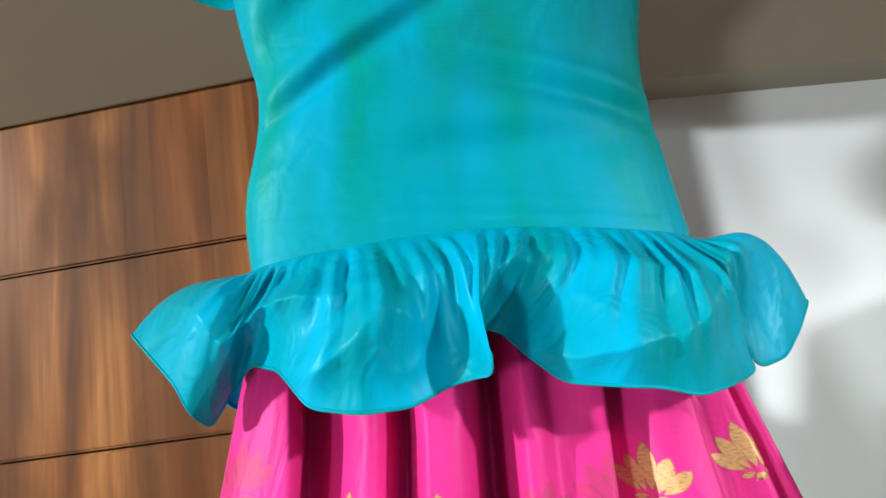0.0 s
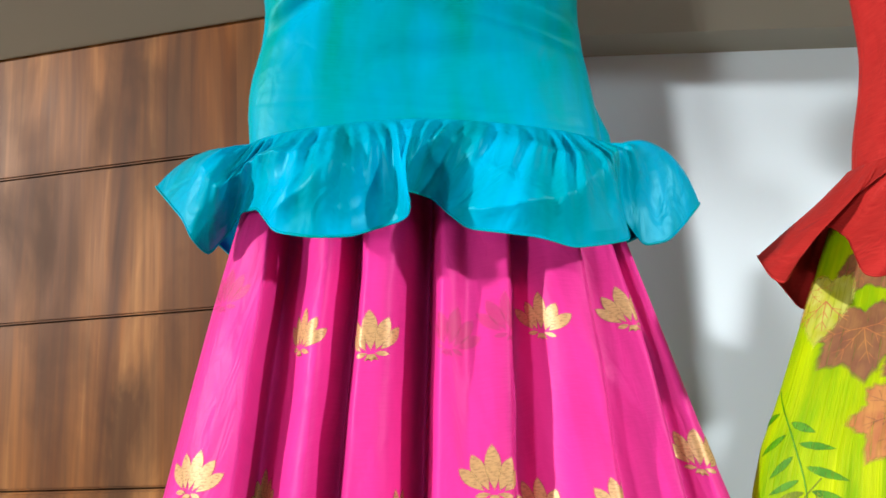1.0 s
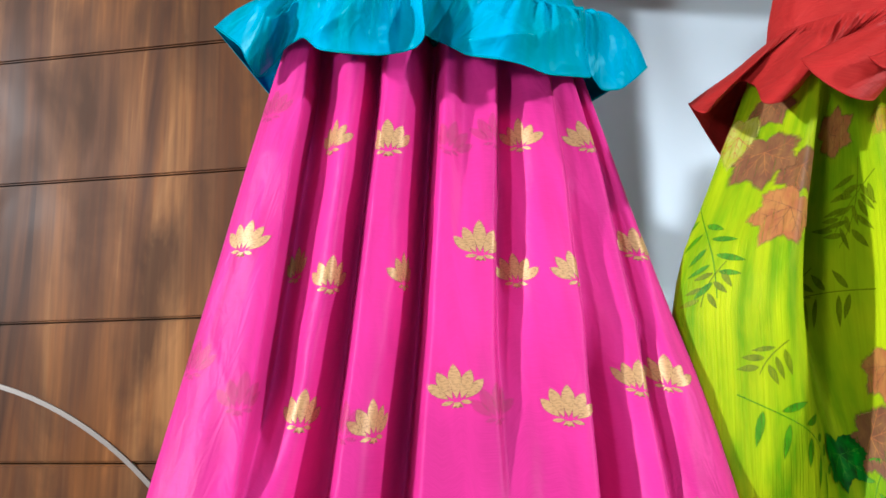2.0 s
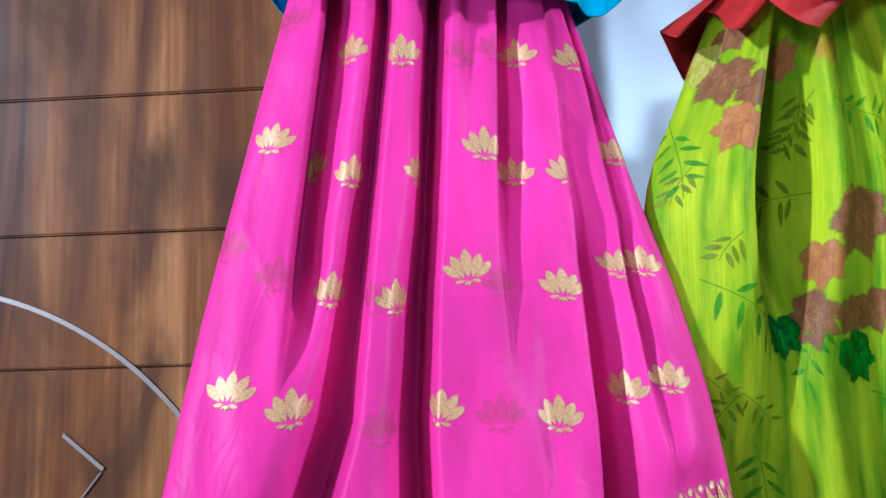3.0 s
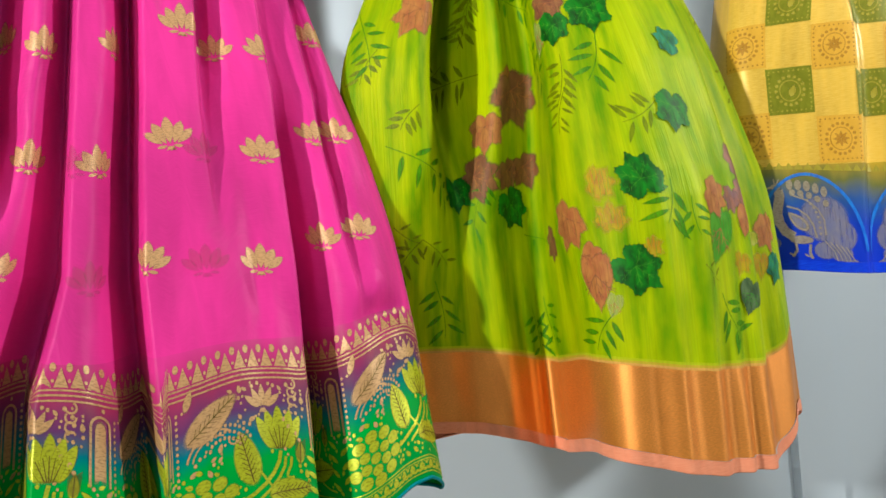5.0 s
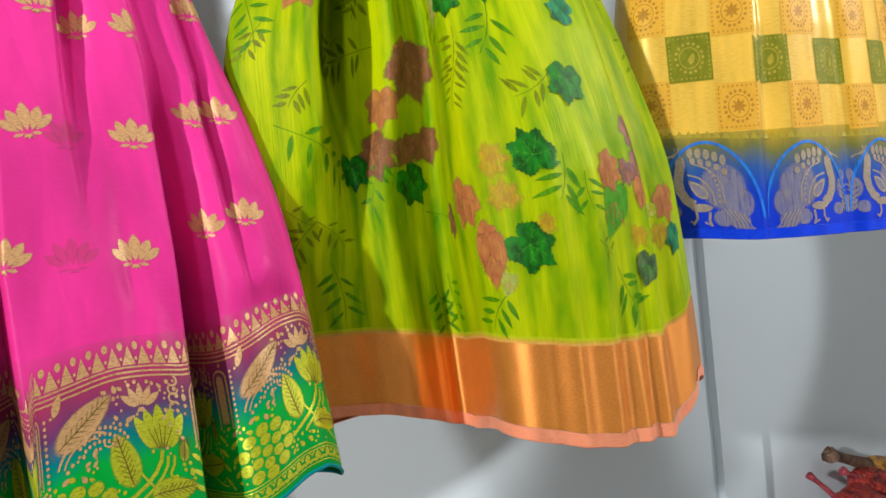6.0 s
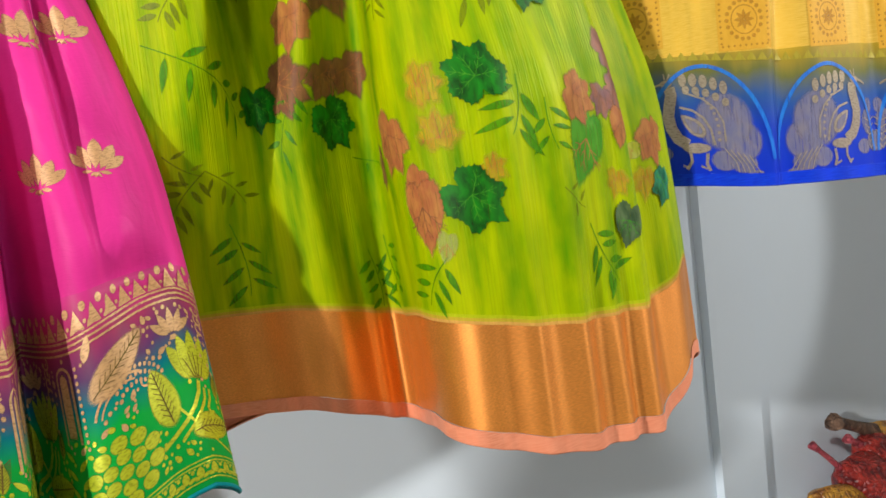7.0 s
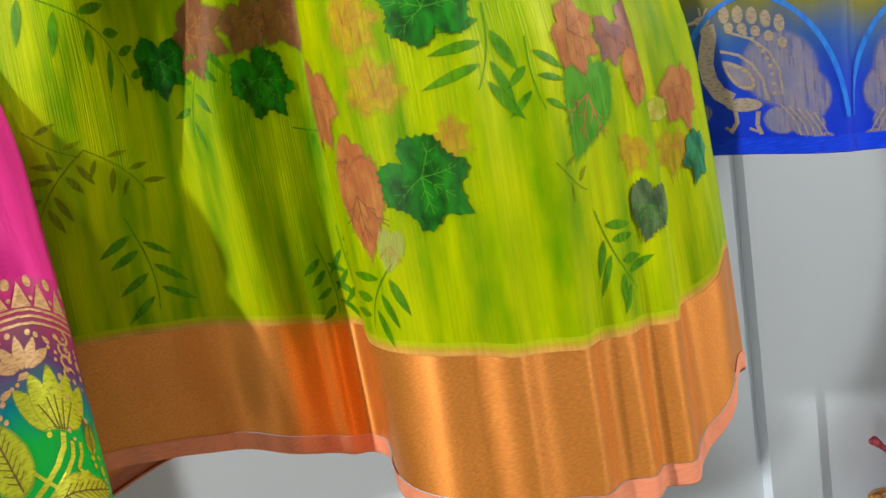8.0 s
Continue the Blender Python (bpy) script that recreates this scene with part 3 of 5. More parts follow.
# ---------------------------------------------------------------- pink skirt and teal blouse
def pink_shape(s, v):
    z = 1.85 - 0.735 * v
    ang = 2 * np.pi * s                       # 0 at the left edge, over the front to the right edge, and back
    x, out = -np.cos(ang), np.sin(ang)
    left = soft(z, (1.85, -0.212), (1.8, -0.227), (1.65, -0.264), (1.5, -0.299), (1.4, -0.318), (1.3, -0.334), (1.1, -0.364))
    right = soft(z, (1.85, 0.062), (1.78, 0.079), (1.65, 0.112), (1.5, 0.154), (1.4, 0.168), (1.3, 0.170), (1.1, 0.170))
    mid, half = (left + right) / 2, (right - left) / 2
    edge = soft(z, (1.85, 0.300), (1.8, 0.305), (1.6, 0.322), (1.5, 0.338), (1.4, 0.366), (1.3, 0.396), (1.1, 0.442))
    front = soft(z, (1.85, 0.046), (1.79, 0.054), (1.7, 0.060), (1.6, 0.057), (1.4, 0.06), (1.1, 0.045))
    u = mid + half * x
    w = edge + np.where(out > 0, front * np.abs(out) ** 0.7, -0.09 * np.abs(out))
    on = np.clip(out * 2.5, 0, 1)
    low = np.clip((1.6 - z) / 0.3, 0, 1)
    f = -0.050 * dent(u, curve_at(z, (1.85, -0.183), (1.77, -0.188), (1.56, -0.216), (1.1, -0.27)), 0.0035, 0.022) * np.clip((z - 1.40) / 0.12, 0, 1)
    f += -0.080 * dent(u, curve_at(z, (1.85, -0.126), (1.77, -0.130), (1.56, -0.155), (1.38, -0.178), (1.27, -0.212), (1.1, -0.232)), 0.013 + 0.020 * low, 0.0040) * (0.55 + 0.45 * low)
    f += -0.070 * dent(u, curve_at(z, (1.85, -0.07), (1.77, -0.077), (1.56, -0.094), (1.38, -0.114), (1.1, -0.118)), 0.015 + 0.012 * low, 0.0035)
    f += -0.030 * dent(u, curve_at(z, (1.85, -0.013), (1.77, -0.017), (1.55, -0.031), (1.1, -0.04)), 0.003, 0.02) * np.clip((z - 1.42) / 0.2, 0, 1)
    f += -0.085 * dent(u, curve_at(z, (1.85, 0.032), (1.77, 0.037), (1.56, 0.047), (1.38, 0.042), (1.1, 0.026)), 0.0035, 0.024) * (0.22 + 0.78 * low)
    f += -0.018 * dent(u, curve_at(z, (1.85, 0.055), (1.70, 0.080), (1.56, 0.096), (1.36, 0.100), (1.1, 0.11)), 0.0035, 0.012) * np.clip((z - 1.3) / 0.15, 0, 1)
    # soft secondary folds and creases
    f += 0.004 * waves(u * 75, z * 9, 3) * np.clip((1.85 - z) * 4, 0, 1) + 0.0022 * waves(u * 150, z * 60, 4) + 0.0045 * (0.4 - np.abs(waves(u * 48 + z * 20, z * 26, 15)))
    f += -0.010 * dent(u, curve_at(z, (1.85, -0.045), (1.6, -0.062), (1.1, -0.07)), 0.008, 0.016) * np.clip((z - 1.6) / 0.15, 0, 1)
    f += -0.007 * dent(u, curve_at(z, (1.6, 0.0), (1.1, -0.015)), 0.01, 0.01) * low * np.clip((z - 1.25) / 0.1, 0, 1)
    f += 0.012 * dent(u, 0.115, 0.03, 0.03) * dent(z, 1.345, 0.03, 0.045) - 0.012 * dent(u, 0.125, 0.03, 0.03) * dent(z, 1.30, 0.012, 0.02)
    w = w + f * on
    hem = np.clip((1.45 - z) / 0.33, 0, 1)
    zz = z + hem * on * (0.022 * np.clip((u - 0.04) / 0.12, 0, 1) + 0.026 * np.clip((-0.15 - u) / 0.15, 0, 1) - 0.006 * np.sin(u * 38))
    return u, w, zz


def brocade_unit():
    """One repeat of the woven border, 0.15 wide and 0.19 high, from its lower left corner: bright shapes by tone."""
    gold, green = [], []
    for k in range(11):
        x = 0.0068 + 0.01364 * k
        gold.append([(x - 0.0060, 0.1645), (x + 0.0060, 0.1645), (x, 0.1815)])
        gold.append(oval(x + 0.0068, 0.1815, 0.0030, 0.0044, 10))
        gold.append(oval(x + 0.0068, 0.1700, 0.0016, 0.0020, 6))
    for y in (0.1535, 0.1580, 0.1622):
        gold += strip([(0.15 * k / 20, y) for k in range(21)], 0.0017)
    # arched panel with a beaded rim
    gold += strip([(0.004, 0.085), (0.004, 0.135)] + arc_line(0.0125, 0.135, 0.0085, math.pi, 0, 8) + [(0.021, 0.135), (0.021, 0.085)], 0.0022)
    gold.append([(0.0072, 0.087), (0.0178, 0.087), (0.0180, 0.110), (0.0178, 0.134), (0.0165, 0.139), (0.0125, 0.1415), (0.0085, 0.139), (0.0072, 0.134), (0.0070, 0.110)])
    gold += [oval(0.0265, 0.080 + 0.0055 * k, 0.0016, 0.0020, 6) for k in range(12)]
    # large leaf and lotus heads
    gold.append(petal(0.032, 0.110, 0.062, 0.031, 1.02, 0.65, 24))
    gold.append(petal(0.034, 0.140, 0.022, 0.008, 0.3, 0.8))
    for t in (-1.0, -0.5, 0.0, 0.5, 1.0):
        gold.append(petal(0.108 + 0.003 * t, 0.126, 0.023 - 0.003 * abs(t), 0.0075, t * 0.85, 0.8))
        green.append(petal(0.122 + 0.0056 * t, 0.0850 + 0.0012 * abs(t), 0.044 - 0.007 * abs(t), 0.0150 - 0.002 * abs(t), t * 0.46, 0.6, 20, 0.75))
    gold.append([(0.104, 0.1215), (0.112, 0.1215), (0.110, 0.1255), (0.106, 0.1255)])
    green += strip([(0.122, 0.0855), (0.120, 0.076), (0.114, 0.066), (0.105, 0.057), (0.094, 0.050), (0.082, 0.045)], 0.0034)
    green += strip([(0.1265, 0.080), (0.1250, 0.071), (0.1190, 0.061), (0.1100, 0.052), (0.0990, 0.044)], 0.0026)
    green += strip([(0.1320, 0.080), (0.1310, 0.072), (0.1270, 0.064)] + arc_line(0.1305, 0.0640, 0.0035, 3.1, 5.6, 5), 0.0024)
    for k in range(4):
        gold += strip(arc_line(0.138, 0.124 + 0.008 * k, 0.0045, 0.4 + k, 4.4 + k, 8), 0.0018)
    # trails of beads and scrolls
    for r, n in ((0.018, 8), (0.0235, 10), (0.029, 12)):
        for k in range(n):
            a = 0.5 + 1.9 * k / n
            gold.append(oval(0.068 + r * math.cos(a), 0.088 + r * math.sin(a), 0.0017, 0.0021, 6))
    gold += strip(arc_line(0.060, 0.090, 0.026, 2.9, 0.9, 14), 0.0020)
    gold += strip(arc_line(0.060, 0.090, 0.021, 2.9, 1.1, 14), 0.0014)
    gold += strip(arc_line(0.079, 0.103, 0.005, 0.9, -3.6, 10), 0.0016)
    gold += [oval(0.134 + 0.007 * math.cos(k), 0.095 + 0.0065 * k, 0.0022, 0.0026, 7) for k in range(9)]
    # leaves, rose and stems of the green half
    green.append(petal(0.095, 0.056, 0.054, 0.026, -0.22, 0.62, 24))
    green.append(petal(0.106, 0.046, 0.046, 0.025, 1.42, 0.62, 24))
    green.append(petal(0.140, 0.072, 0.024, 0.010, 0.1, 0.85, 14))
    green += strip([(0.150 - 0.003 * k, 0.030 + 0.0012 * k * k * 0.12) for k in range(20)], 0.0020)
    for r, n, size in ((0.0255, 10, 0.0108), (0.0135, 6, 0.0092)):
        for k in range(n):
            a = 6.2832 * k / n + r * 40
            green.append(oval(0.050 + r * math.cos(a), 0.050 + 0.85 * r * math.sin(a), size * 0.72, size * 0.62, 12))
    green.append(oval(0.050, 0.050, 0.0066, 0.0056, 12))
    for k in range(7):
        green.append(petal(0.008 + 0.004 * (k % 2), 0.030 + 0.007 * k, 0.015, 0.0055, 0.9 if k % 2 else -0.9, 0.9, 10))
        green.append(oval(0.080 + 0.004 * math.cos(2 * k), 0.030 + 0.006 * k, 0.0017, 0.0017, 6))
    for y in (0.0235, 0.0205, 0.0075):
        green += strip([(0.15 * k / 20, y) for k in range(21)], 0.0012)
    for k in range(12):
        x = 0.0062 + 0.0125 * k
        green.append(petal(x, 0.0095, 0.0105, 0.0075, 0.0, 0.6, 10))
        green.append(petal(x + 0.0010, 0.0098, 0.0075, 0.0040, 1.15, 0.7, 8))
        green.append(petal(x - 0.0010, 0.0098, 0.0075, 0.0040, -1.15, 0.7, 8))
        green += [oval(x + 0.0062, 0.0170, 0.0018, 0.0022, 7), oval(x + 0.0040, 0.0186, 0.0011, 0.0011, 6), oval(x + 0.0084, 0.0186, 0.0011, 0.0011, 6)]
    ribs = []
    for x, y, ln, turn in ((0.032, 0.110, 0.062, 1.02), (0.095, 0.056, 0.054, -0.22), (0.106, 0.046, 0.046, 1.42), (0.140, 0.072, 0.024, 0.1)):
        dx, dy = math.sin(turn), math.cos(turn)
        rib = strip([(x + dx * ln * t, y + dy * ln * t) for t in (0.08, 0.3, 0.5, 0.7, 0.92)], 0.0010)
        ribs.append(rib)
        for t in (0.18, 0.27, 0.36, 0.45, 0.54, 0.63, 0.72, 0.81):
            for sgn in (1, -1):
                a = turn + sgn * 0.75
                rib += strip([(x + dx * ln * t, y + dy * ln * t), (x + dx * ln * t + 0.0080 * math.sin(a), y + dy * ln * t + 0.0080 * math.cos(a))], 0.0006)
    veins = []
    for t in (-0.75, -0.35, 0.0, 0.35, 0.75):
        veins += strip([(0.122 + 0.004 * t + 0.010 * t * k, 0.0875 + 0.0215 * k * (1 - 0.25 * abs(t))) for k in (0, 0.25, 0.5, 0.75, 1.0)], 0.0009, 0.4)
    ribs.append(veins)
    # the ground between is filled with beads and small leaves
    r = random.Random(5)
    taken = [(np.mean([p[0] for p in o]), np.mean([p[1] for p in o]), max(math.dist(p, np.mean(o, axis=0)) for p in o)) for o in gold + green]
    for size, tries in ((0.0040, 260), (0.0030, 420), (0.0022, 700), (0.0016, 900)):
        for k in range(tries):
            x, y = r.uniform(0.002, 0.148), r.uniform(0.028, 0.150)
            if all((x - a) ** 2 + (y - b) ** 2 > (size + 0.0003 + 0.78 * c) ** 2 for a, b, c in taken):
                taken.append((x, y, size))
                bank = gold if y > 0.083 + r.uniform(-0.01, 0.01) else green
                bank.append(oval(x, y, size * 0.85, size, 7) if size < 0.0028 else petal(x, y - size, 2.2 * size, 1.3 * size, r.uniform(-1.2, 1.2), 0.8, 10))
    return gold, green, ribs


def pink_set():
    skirt = thing("silk_skirt", "pink silk skirt with gold lotus motifs and green brocade border", "skirt")
    cloth = Cloth(pink_shape, 900, 260)
    cut = 193
    body = cloth.mesh("skirt_body", MAT_PINK, skirt, rows=(0, cut))
    border = cloth.mesh("brocade_border", MAT_BORDER, skirt, "green and violet brocade border woven with gold", rows=(cut, cloth.nv))
    hem_roll(cloth, "hem", MAT_TEAL_HEM, skirt, 0.0022, "narrow teal hem")
    for k, (u, z, turn, tone) in enumerate(LOTUSES):
        c, r = cloth.find(u, z)
        # tone 1 draws a lotus out of the light by its dimmer thread colour
        cloth.stamp("lotus_motif", lotus(k), c, r, (MAT_GOLD, MAT_UNLIT_GOLD)[tone], body, turn, 1.0, label="woven gold lotus" if k == 0 else "")
    gold, green, ribs = brocade_unit()
    for k in range(6):
        a = 0.012 + 0.15 * k
        c = int(np.interp(a, cloth.arc[-1], np.arange(cloth.ns + 1)))
        off = a - cloth.arc[-1, c]
        for name, shapes, tone, lift in (("gold_brocade", gold, MAT_GOLD, 0.0005), ("green_gold_brocade", green, MAT_GREEN_GOLD, 0.0005), *(("brocade_rib", rib, MAT_RIB, 0.0008) for rib in ribs)):
            cloth.stamp(name, [[(x + off, y) for x, y in o] for o in shapes], c, cloth.nv, tone, border, 0, 1, lift)


def hem_roll(cloth, name, mat, parent, radius, label="", rise=0.0, sides=6):
    """A rolled edge along the cloth's lowest row."""
    ring = cloth.p[-1, :-1] if cloth.closed else cloth.p[-1]
    n = len(ring)
    nrm = cloth.n[-1, :n]
    verts, faces = [], []
    for i in range(n):
        for k in range(sides):
            a = 2 * math.pi * k / sides
            verts.append(ring[i] + nrm[i] * radius * 0.7 * math.cos(a) + np.array((0, 0, radius * math.sin(a) + rise)))
    span = n if cloth.closed else n - 1
    for i in range(span):
        j = (i + 1) % n
        for k in range(sides):
            m = (k + 1) % sides
            faces.append((i * sides + k, i * sides + m, j * sides + m, j * sides + k))
    ob = link_mesh(name, verts, faces, mat, parent, label, smooth=True)
    for layer in ("cloth", "hem"):
        uv = ob.data.uv_layers.new(name=layer)
        idx = np.zeros(len(ob.data.loops), dtype=np.int32)
        ob.data.loops.foreach_get("vertex_index", idx)
        arc = np.repeat(cloth.arc[-1, :n], sides)
        uv.data.foreach_set("uv", np.stack([arc[idx], (idx % sides) * 0.001], -1).ravel().astype(np.float32))
    return ob


def blouse_shape(s, v):
    z = 2.215 - 0.352 * v
    ang = 2 * np.pi * s
    x, out = -np.cos(ang), np.sin(ang)
    left = soft(z, (2.215, -0.17), (2.18, -0.205), (2.13, -0.216), (2.04, -0.209), (2.0, -0.202), (1.965, -0.193), (1.94, -0.206), (1.92, -0.215), (1.89, -0.214), (1.87, -0.212))
    right = soft(z, (2.215, 0.02), (2.18, 0.060), (2.13, 0.072), (2.04, 0.066), (1.99, 0.050), (1.965, 0.055), (1.93, 0.059), (1.90, 0.062), (1.87, 0.066))
    u = (left + right) / 2 + (right - left) / 2 * x
    w = 0.30 + np.where(out > 0, 0.055 * np.abs(out) ** 0.55, -0.035 * np.abs(out))
    on = np.clip(out * 2, 0, 1)
    f = 0.0036 * waves(u * 34, z * 46, 5) + 0.0012 * waves(u * 110, z * 80, 6)
    # drag lines from the underarms and the pull at the waist
    for at, rise, wide, deep in ((1.975, 0.62, 0.009, 0.0058), (2.035, 0.85, 0.016, 0.0052), (1.955, -0.22, 0.008, 0.0058), (1.925, 0.05, 0.010, 0.0024)):
        line = at + rise * (u + 0.16) if rise > 0 else at + rise * (u - 0.03)
        near = np.clip(1 - np.abs(u + (0.16 if rise > 0.3 else -0.03 if rise < 0 else 0.05)) / 0.13, 0, 1)
        f = f - deep * np.exp(-((z - line) / wide) ** 2) * near + deep * 0.8 * np.exp(-((z - line - 2 * wide) / wide) ** 2) * near
    w = w + f * on
    # waistband tuck
    w = w - 0.0006 * np.exp(-((z - 1.889 + 0.05 * (u + 0.07)) / 0.0018) ** 2) * on - 0.0003 * np.exp(-((z - 1.899 + 0.05 * (u + 0.07)) / 0.0015) ** 2) * on
    z = z - 0.012 * (u + 0.07) / 0.14 * v
    u = u + 0.030 * np.clip((1.955 - z) / 0.07, 0, 1) * np.clip(x, 0, 1) * np.clip(-out * 2.5, 0, 1)
    return u, w, z


def frill_sheet(s, v, folds, ring, back, seed, pleats, depth, bulge):
    """A gathered frill between a seam ring(angle) and a hem that runs from fold to fold (u, w, z) over the front and in an arc behind."""
    f = np.array(folds)
    behind = np.array([(f[-1] * (1 - t) + f[0] * t) * (1, 0, 1) + (0, back[0] + back[1] * math.cos(math.pi * (t - 0.5)) * -1, 0) for t in (0.12, 0.3, 0.5, 0.7, 0.88)])
    behind[:, 2] = back[2]
    run = np.concatenate([f, behind, f[:1]])
    step = np.concatenate([[0], np.cumsum(np.linalg.norm(np.diff(run, axis=0), axis=1))])
    front = step[len(f) - 1] / step[-1]
    at = step / step[-1]
    hem = []
    for k in range(3):
        total = 0
        for d, weight in ((-0.006, 0.12), (-0.003, 0.22), (0, 0.32), (0.003, 0.22), (0.006, 0.12)):
            total = total + weight * np.interp((s + d) % 1.0, at, run[:, k])
        hem.append(total)
    wide = sum(np.interp((s + d) % 1.0, at, run[:, 1]) for d in (-0.09, -0.06, -0.03, 0, 0.03, 0.06, 0.09)) / 7
    hem[1] = wide + (hem[1] - wide) * np.where(s < front, depth, 1.0)
    share = np.where(s < front, s / front * 0.5, 0.5 + 0.5 * (s - front) / (1 - front))
    top = ring(2 * np.pi * share)
    flare = v ** 0.85
    u, w, z = (a * (1 - flare) + b * flare for a, b in zip(top, hem))
    out = np.sin(2 * np.pi * share)
    side = np.clip(out * 3, -1, 1)
    bell = np.sin(np.pi * np.clip(v, 0, 1) ** 0.8)
    w = w + bulge * bell * side
    gather = np.sin(s * pleats + 2.2 * np.sin(s * pleats * 0.17)) * 0.6 + 0.4 * np.sin(s * pleats * 1.63 + 1.7 * np.sin(s * pleats * 0.11))
    w = w + 0.0060 * gather * np.clip(v * 7, 0, 1) * (1 - v) ** 1.3 * side
    crush = np.abs(waves(s * 46 + 4 * v, v * 4, seed)) - 0.35
    fine = np.abs(waves(s * 150 - 5 * v, v * 10, seed + 6)) - 0.35
    w = w - (0.036 * crush + 0.006 * fine) * (0.25 + 0.75 * bell) * np.clip(v * 4, 0, 1) * side
    u = u + 0.004 * waves(s * 60 + 2 * v, v * 5, seed + 9) * bell
    return u, w, z, share


TEAL_FOLDS = ((-0.284, 0.318, 1.850), (-0.251, 0.350, 1.814), (-0.245, 0.352, 1.799), (-0.237, 0.338, 1.789), (-0.226, 0.326, 1.808), (-0.213, 0.338, 1.821),
              (-0.194, 0.372, 1.814), (-0.179, 0.392, 1.793), (-0.155, 0.402, 1.787), (-0.129, 0.400, 1.787), (-0.108, 0.388, 1.795), (-0.096, 0.392, 1.797),
              (-0.090, 0.410, 1.797), (-0.090, 0.412, 1.808), (-0.095, 0.392, 1.817), (-0.086, 0.358, 1.824), (-0.074, 0.352, 1.821), (-0.065, 0.378, 1.804),
              (-0.053, 0.395, 1.789), (-0.024, 0.402, 1.783), (-0.004, 0.398, 1.780), (0.017, 0.394, 1.773), (0.040, 0.386, 1.776), (0.062, 0.372, 1.781),
              (0.067, 0.345, 1.802), (0.075, 0.342, 1.792), (0.080, 0.345, 1.781), (0.102, 0.336, 1.785), (0.121, 0.325, 1.801), (0.141, 0.310, 1.820))


def frill_shape(s, v):
    def ring(a):
        x, out = -np.cos(a), np.sin(a)
        u = -0.072 + 0.140 * x + 0.020 * np.clip(x, 0, 1) * np.clip(-out * 2.5, 0, 1)
        w = 0.30 + np.where(out > 0, 0.057 * np.abs(out) ** 0.55, -0.036 * np.abs(out))
        return u, w, 1.8800 - 0.23 * (u + 0.08) ** 2 - 0.075 * np.clip(u + 0.08, 0, 0.2)
    u, w, z, share = frill_sheet(s, v, TEAL_FOLDS, ring, (0.285, 0.035, 1.796), 31, 250.0, 1.0, 0.020)
    puff = np.sin(np.pi * np.clip(v, 0, 1) ** 0.9)
    z = z + puff * (0.026 * np.exp(-((share - 0.475) / 0.035) ** 2) + 0.012 * np.exp(-((share - 0.02) / 0.05) ** 2))
    u = u + puff * (0.016 * np.exp(-((share - 0.49) / 0.04) ** 2) - 0.008 * np.exp(-((share - 0.0) / 0.04) ** 2))
    return u, w, z


def sleeve(parent, mat, u, w, z, side):
    def puff(s, v):
        a = 2 * np.pi * s
        r = 0.05 + 0.012 * np.sin(np.pi * v)
        r = r * (1 + 0.05 * np.sin(a * 9) * np.sin(np.pi * v))
        return u + side * (0.062 * v + 0.8 * r * np.cos(a)), w + 0.6 * r * np.sin(a), z - 0.08 * v + 0.5 * r * np.cos(a)
    Cloth(puff, 72, 20).mesh("sleeve", mat, parent)


def teal_blouse():
    top = thing("silk_blouse", "teal shot-silk blouse with gathered peplum frill", "blouse")
    Cloth(blouse_shape, 300, 150).mesh("bodice", MAT_TEAL, top)
    frill = Cloth(frill_shape, 700, 70)
    frill.mesh("peplum_frill", MAT_TEAL_FRILL, top, "gathered and flared teal frill")
    hem_roll(frill, "frill_hem", MAT_TEAL, top, 0.0011)
    sleeve(top, MAT_TEAL, -0.185, 0.31, 2.165, -1)
    sleeve(top, MAT_TEAL, 0.020, 0.31, 2.150, 1)


# ---------------------------------------------------------------- lofted skirts
def loft(levels, s, z):
    """A closed outline at height z between levels: each is a height and the outline's knots (u, w), the front first."""
    def ring(knots):
        k = np.array(knots, dtype=float)
        n = len(k)
        t = s * n
        i = np.floor(t).astype(int) % n
        f = (t - np.floor(t))[..., None]
        p0, p1, p2, p3 = k[(i - 1) % n], k[i], k[(i + 1) % n], k[(i + 2) % n]
        return 0.5 * (2 * p1 + (p2 - p0) * f + (2 * p0 - 5 * p1 + 4 * p2 - p3) * f ** 2 + (3 * p1 - p0 - 3 * p2 + p3) * f ** 3)
    levels = sorted(levels, key=lambda e: e[0])
    heights = [e[0] for e in levels]
    rings = [ring(e[1]) for e in levels]
    out = np.zeros(rings[0].shape)
    for d in (-0.03, 0.0, 0.03):
        g = np.interp(z + d, heights, np.arange(len(heights)))
        for k, r in enumerate(rings):
            out = out + r * np.clip(1 - np.abs(g - k), 0, 1)[..., None] / 3
    return out[..., 0], out[..., 1]


